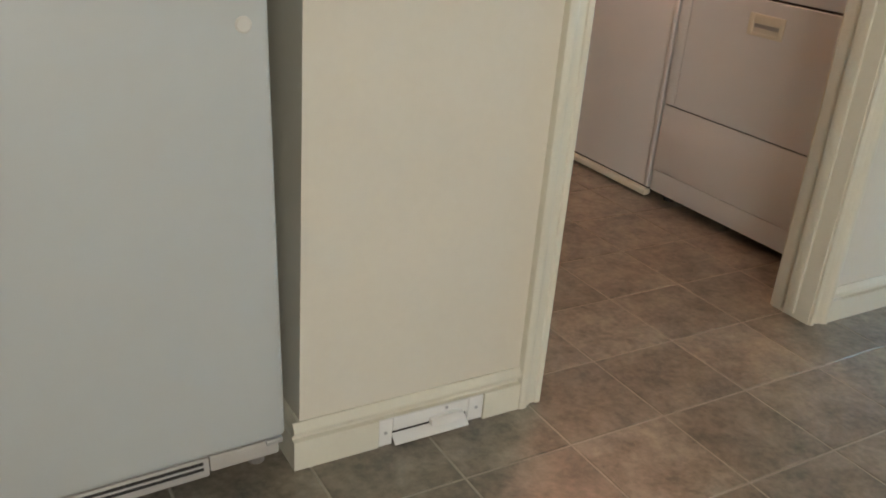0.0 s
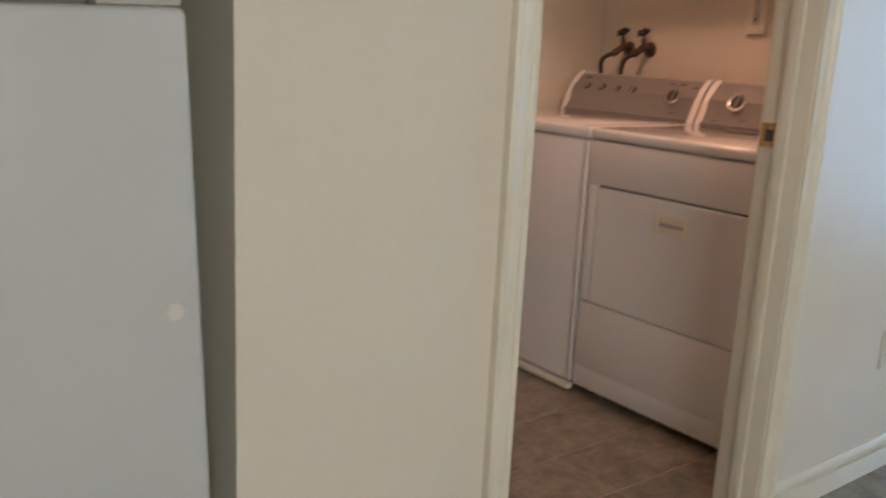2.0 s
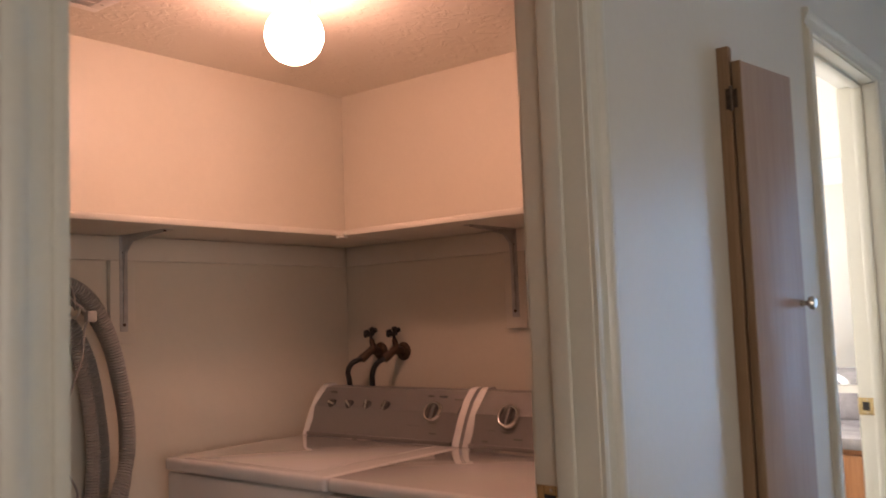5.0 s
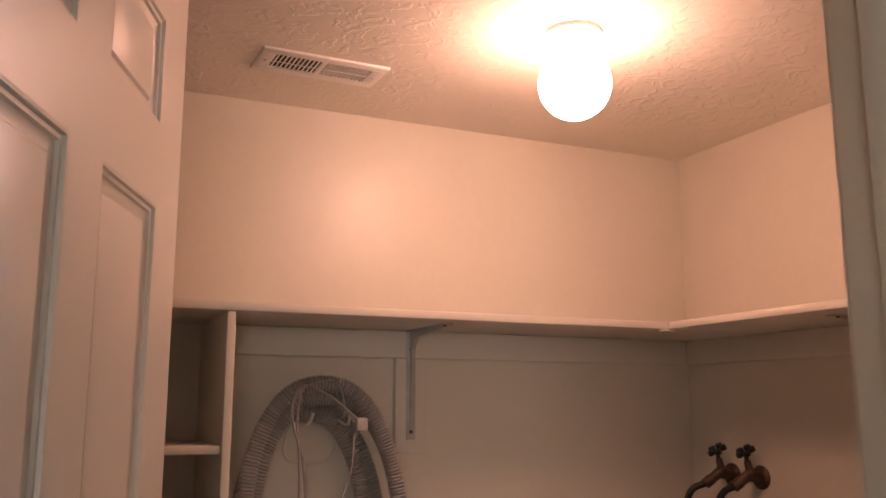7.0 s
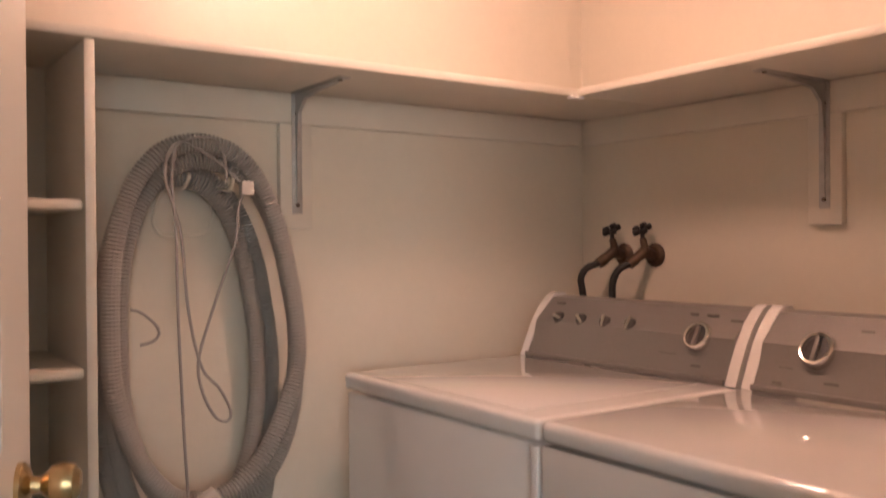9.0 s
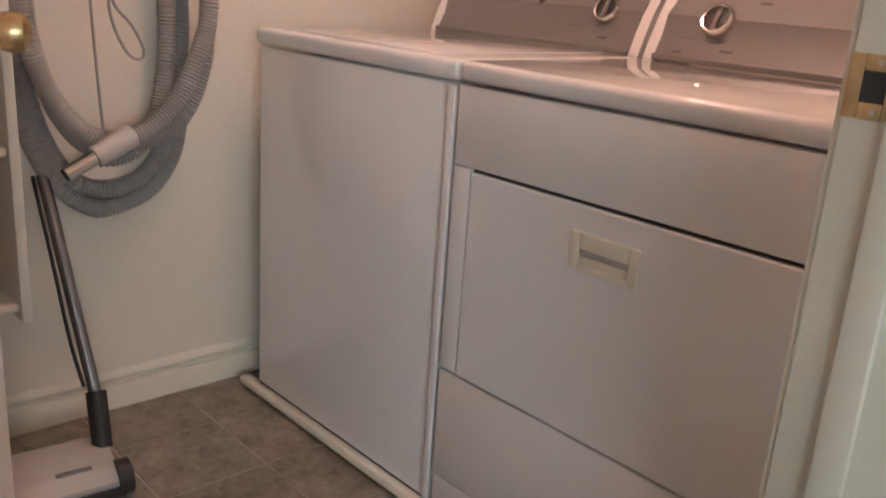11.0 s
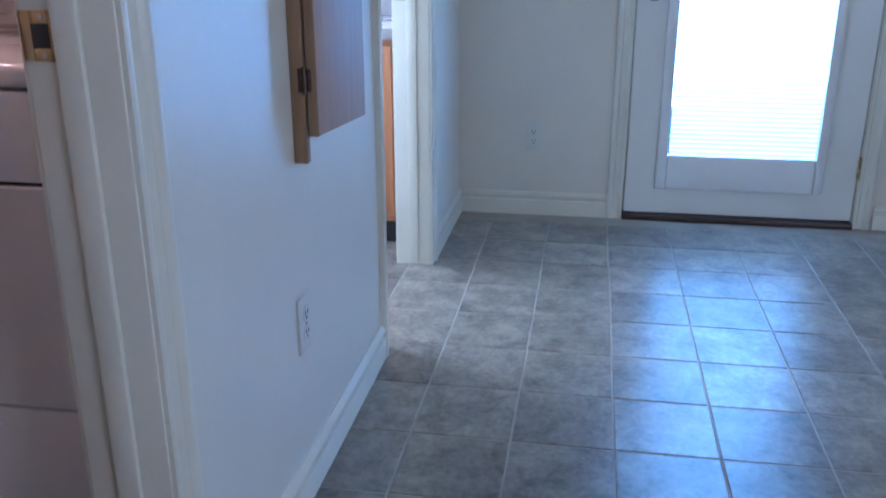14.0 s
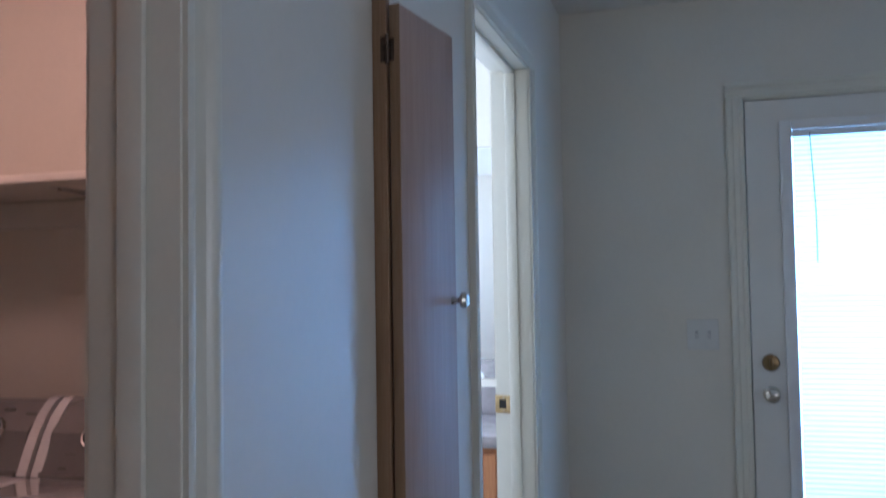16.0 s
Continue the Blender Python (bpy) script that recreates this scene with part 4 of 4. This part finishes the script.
for lo, hi in (((-0.006, HY0 - 0.006, HZ0 - 0.006), (-0.001, HY0 + 0.012, HZ1 + 0.006)), ((-0.006, HY1 - 0.012, HZ0 - 0.006), (-0.001, HY1 + 0.006, HZ1 + 0.006)), ((-0.006, HY0 + 0.012, HZ0 - 0.006), (-0.001, HY1 - 0.012, HZ0 + 0.004)), ((-0.006, HY0 + 0.012, HZ1 - 0.022), (-0.001, HY1 - 0.012, HZ1 + 0.006))):
    box(bm, lo, hi, 0.002)
extrude(bm, [(-0.002, HZ0), (0.0095, HZ0 + 0.026), (0.0098, HZ1 - 0.002), (0.0102, HZ1), (0.0102, HZ0)], (0, HY0, 0), (0, HY1, 0), (1, 0, 0), UP)
part("recessed_handle", bm, CREAMHANDLE, dd, "cream recessed handle")
# grey bar added for the shade that the upper lip casts
part("grip_shade", bx((0.001, HY0 + 0.012, 0.6535), (0.0095, HY1 - 0.012, 0.6655), 0.001), CUFF, dd, "grey bar painted as the shade under the handle lip")
cs = console(dy, 0.0, W2)
dial(cs, W2 - 0.150, 1.008, 0.037, True)
print_bars(cs, [(W2 - 0.23, 1.052, 0.025), (W2 - 0.09, 0.975, 0.03), (W2 - 0.19, 0.955, 0.03), (W2 - 0.08, 0.945, 0.02)])
for y in (0.05, W2 - 0.05):
    for x in (0.06, 0.60):
        part("foot", cyl(B(), (x, y, 0), (x, y, 0.032), 0.02, n=14), BLACK, dy)


# ---- taps and hoses ----
def tap(y):
    ob = thing("washer_tap", pose(XR, y, 1.185), "tarnished brass washer tap with a dark handle on the wall", "tap", "washer taps")
    bm = B()
    lathe(bm, [(0.0, 0.0), (0.033, 0.0), (0.033, 0.004), (0.024, 0.012), (0.012, 0.014), (0.012, 0.03)], pose(0, 0, 0, 0, -90, 0), 24)
    part("flange", bm, BRONZE, ob)
    bm = B()
    cyl(bm, (-0.012, 0, 0), (-0.048, 0, 0.008), 0.015, 0.017, n=16)
    cyl(bm, (-0.038, 0, 0.008), (-0.044, 0.006, 0.046), 0.012, 0.009, n=14)
    cyl(bm, (-0.045, 0, 0.010), (-0.072, 0.010, -0.012), 0.015, 0.014, n=14)
    part("body", bm, BRONZE, ob)
    bm = B()
    cyl(bm, (-0.044, 0.006, 0.044), (-0.046, 0.008, 0.068), 0.006, n=10)
    for k in range(5):
        a = k * math.tau / 5
        c = Vector((-0.047 + 0.015 * math.sin(a), 0.008 + 0.019 * math.cos(a), 0.071 + 0.010 * math.sin(a)))
        cyl(bm, c - Vector((-0.003, 0, 0.005)), c + Vector((-0.003, 0, 0.005)), 0.010, n=10)
    part("handle", bm, BLACK, ob, "black wheel handle")
    part("coupling", cyl(B(), (-0.070, 0.009, -0.010), (-0.088, 0.016, -0.024), 0.016, n=12), BRONZE, ob)
    return ob


tap(2.985)
tap(2.872)
for y, d in ((2.985, 0.012), (2.872, 0.0)):
    hs = thing("supply_hose", pose(XR, y, 1.185), "black rubber washer supply hose hanging from its tap", "hose", "washer hoses")
    part("tube", tube(B(), spline([(-0.084, 0.014, -0.021), (-0.104 - d, 0.034, -0.036), (-0.114 - d, 0.048, -0.066), (-0.116, 0.050, -0.11), (-0.108, 0.044, -0.22), (-0.10, 0.03, -0.38)], 0.01), 0.0095, 12), BLACK, hs)

# ---- central vacuum hose on its hook ----
LAPS = ((1.690, 2.086, 1.432, 0.684, -0.150), (1.716, 2.106, 1.400, 0.676, -0.106), (1.708, 2.030, 1.364, 0.634, -0.064), (1.688, 2.072, 1.380, 0.556, -0.030))


def coil_points(step=0.0040):
    """Laps over one hook, front to back; each has its own left, right, top, foot and distance from the wall."""
    ctrl, n = [(1.880, YB - 0.166, 0.694), (1.936, YB - 0.164, 0.716), (1.998, YB - 0.160, 0.770), (2.046, YB - 0.156, 0.855)], 24
    for lap, (left, right, top, low, off) in enumerate(LAPS):
        after = LAPS[min(lap + 1, 3)]
        for k in range(n):
            if lap == 0 and k < 5:
                continue
            a = math.tau * k / n - math.pi / 2
            c, s = math.cos(a), math.sin(a)
            foot = low if c >= 0 else (after[3] if lap < 3 else 0.513)
            mid, rx = (left + right) / 2, (right - left) / 2
            zc, h = (top + foot) / 2, (top - foot) / 2
            wide = 0.90 + 0.10 * math.cos(a * 1.0 + 0.35) if s > 0 else 1.0
            x = mid + rx * math.copysign(abs(c) ** 0.86, c) * (0.97 if s > 0 else 1.0) - 0.016 * s * wide
            y = YB + off + (after[4] - off) * k / n + 0.004 * math.sin(3 * a + lap)
            ctrl.append((x, y, zc + h * math.copysign(abs(s) ** 0.94, s)))
    left, right, top, low, off = LAPS[3]
    for z, x in ((0.513, 1.885), (0.545, 1.985), (0.625, 2.046), (0.74, 2.068)):
        ctrl.append((x, YB + off, z))
    return spline(ctrl, step)


vh = thing("vacuum_hose", pose(0, 0, 0), "grey corrugated central vacuum hose coiled on a wall hook", "hose")
pts = coil_points()
part("corrugated_tube", tube(B(), pts, 0.0212, 14, 0.22), HOSE, vh, smooth=0)
a = pts[0]
d = Vector((-0.90, -0.06, -0.43)).normalized()
part("cuff", cyl(B(), a - d * 0.015, a + d * 0.075, 0.0255, 0.0235, n=20), CUFF, vh, "pale grey hose cuff")
part("metal_end", cyl(B(), a + d * 0.07, a + d * 0.145, 0.0155, 0.0165, n=20), CHROME, vh, "chrome tube end")
part("end_hole", cyl(B(), a + d * 0.1445, a + d * 0.1456, 0.0135, n=20), DARK, vh)
part("cuff", cyl(B(), pts[-1] - Vector((0.01, 0, 0)), pts[-1] + Vector((0.03, 0.0, 0.02)), 0.024, n=20), CUFF, vh)
hk = thing("hose_hook", pose(1.88, YB, 1.312), "cream wire hose hanger screwed to the wall", "hook")
bm = B()
tube(bm, spline([(-0.06, -0.002, -0.055), (-0.065, -0.004, -0.03), (-0.05, -0.03, 0.03), (-0.045, -0.14, 0.025), (-0.04, -0.178, 0.055)], 0.01), 0.004, 8)
tube(bm, spline([(0.06, -0.002, -0.055), (0.065, -0.004, -0.03), (0.06, -0.03, 0.03), (0.055, -0.14, 0.025), (0.05, -0.178, 0.055)], 0.01), 0.004, 8)
tube(bm, spline([(-0.06, -0.002, -0.055), (-0.04, -0.003, -0.07), (0.04, -0.003, -0.07), (0.06, -0.002, -0.055)], 0.01), 0.004, 8)
part("wire", bm, WALL, hk)


def cord(label, ctrl, r=0.0032):
    return part("cord", tube(B(), spline(ctrl, 0.012), r, 6), CORD, vh, label)


yc = YB - 0.178
cord("thin grey cord hanging from the coiled hose", [(1.807, yc, 1.425), (1.801, yc, 1.348), (1.809, yc, 1.245), (1.811, yc, 1.104), (1.818, yc, 0.916), (1.824, yc, 0.794), (1.830, yc, 0.701)])
c2 = cord("thin grey cord looped below the coiled hose", [(1.954, yc, 1.334), (1.940, yc, 1.301), (1.932, yc, 1.226), (1.888, yc, 1.104), (1.853, yc, 0.992), (1.859, yc, 0.926), (1.886, yc, 0.870), (1.913, yc, 0.858), (1.919, yc, 0.879), (1.896, yc, 0.926), (1.859, yc, 0.973), (1.833, yc, 1.085), (1.818, yc, 1.245), (1.794, yc, 1.329), (1.787, yc, 1.376), (1.807, yc, 1.421)])
cord("thin grey cord wound over the hose top", [(1.789, yc, 1.362), (1.793, yc, 1.404), (1.818, yc, 1.428), (1.867, yc, 1.409), (1.915, yc, 1.376), (1.956, yc, 1.339)])
cord("thin grey cord wound over the hose top", [(1.807, yc, 1.386), (1.811, yc, 1.416), (1.838, yc, 1.434), (1.886, yc, 1.437), (1.909, yc, 1.404), (1.915, yc, 1.343)])
px, py, pz = (1.956, yc, 1.339)
part("plug", box(B(), (px - 0.014, py - 0.014, pz - 0.016), (px + 0.014, py + 0.008, pz + 0.014), 0.004), CUFF, c2, "pale plug")
yc = YB - 0.06
cord("thin grey cord loop beside the hose", [(1.751, yc, 1.088), (1.773, yc, 1.081), (1.803, yc, 1.053), (1.809, yc, 1.032), (1.793, yc, 1.018), (1.761, yc, 1.012)])

# floor brush with its wand leaning at the wall
wd = thing("vacuum_brush_wand", pose(0, 0, 0), "grey powered floor brush with a dark steel wand", "vacuum wand")
top_pt, low_pt = Vector((1.752, YB - 0.030, 0.60)), Vector((1.764, 2.91, 0.145))
part("wand", cyl(B(), low_pt, top_pt, 0.0135, n=18), GUNMETAL, wd, "dark steel wand")
part("cord", tube(B(), spline([top_pt + Vector((-0.02, 0, 0)), (1.728, 3.03, 0.45), (1.735, 2.97, 0.28), (1.745, 2.92, 0.17)], 0.02), 0.004, 6), BLACK, wd)
el = part("swivel", cyl(B(), low_pt + Vector((0, 0.01, 0.03)), low_pt + Vector((-0.012, -0.045, -0.075)), 0.021, n=18), BLACK, wd, "black swivel elbow")
bm = B()
extrude(bm, [(-0.07, 0.018), (-0.088, 0.024), (-0.092, 0.044), (-0.06, 0.066), (0.0, 0.082), (0.058, 0.078), (0.075, 0.05), (0.07, 0.018)], (-0.15, 0, 0), (0.15, 0, 0), (0, 1, 0), UP)
bmesh.ops.bevel(bm, geom=bm.edges[:], offset=0.008, segments=2, affect="EDGES", profile=0.5)
HEADM = pose(1.612, 2.868, 0, 0, 0, -5)
part("head_cover", bm, CUFF, wd, "pale grey moulded brush cover").matrix_local = HEADM
bm = B()
box(bm, (-0.156, -0.100, 0.008), (0.156, 0.05, 0.030), 0.006)
part("bumper", bm, BLACK, wd, "black rubber bumper").matrix_local = HEADM
for s in (-1, 1):
    part("wheel", cyl(B(), (s * 0.142, -0.066, 0.037), (s * 0.170, -0.066, 0.037), 0.037, n=24), BLACK, wd, "black wheel").matrix_local = HEADM
part("pedal", box(B(), (0.03, -0.058, 0.062), (0.10, -0.050, 0.072), 0.002), GREYPLASTIC, wd).matrix_local = HEADM

# ---- floor tiles, last ----
TX, TY, PX, PY = 1.073, 1.291, 0.2460, 0.2375
GAP = 0.0046


def tile_bm(bm, cx, cy):
    hx, hy, c = (PX - GAP) / 2, (PY - GAP) / 2, 0.0016
    lo = [bm.verts.new((cx + sx * hx, cy + sy * hy, -0.0018)) for sx, sy in ((-1, -1), (1, -1), (1, 1), (-1, 1))]
    hi = [bm.verts.new((cx + sx * (hx - c), cy + sy * (hy - c), 0.0)) for sx, sy in ((-1, -1), (1, -1), (1, 1), (-1, 1))]
    bm.faces.new(hi)
    for k in range(4):
        bm.faces.new((lo[k], lo[(k + 1) % 4], hi[(k + 1) % 4], hi[k]))


cells_near, cells_far = [], []
for i in range(-14, 16):
    for k in range(-17, 9):
        cx, cy = TX + (i + 0.5) * PX, TY + (k + 0.5) * PY
        if not (-2.05 < cx < XF and -2.35 < cy < YB + 0.05):
            continue
        near = 0.3 < cx < XF and 0.3 < cy < 2.7 and (cy < 1.7 or cx < 2.3)
        (cells_near if near and len(cells_near) < 300 else cells_far).append((cx, cy))
bm = B()
tile_bm(bm, 0, 0)
shared = bpy.data.meshes.new("tile")
bm.to_mesh(shared)
bm.free()
shared.materials.append(TILE)
for cx, cy in cells_near:
    t = new("tile", shared)
    t.parent = FLOOR
    t.location = (cx, cy, 0)
bm = B()
for cx, cy in cells_far:
    tile_bm(bm, cx, cy)
rest = mesh_ob("tiles_rest", bm, TILE, 0)
rest.parent = FLOOR
tagged(rest, kind="stuff")
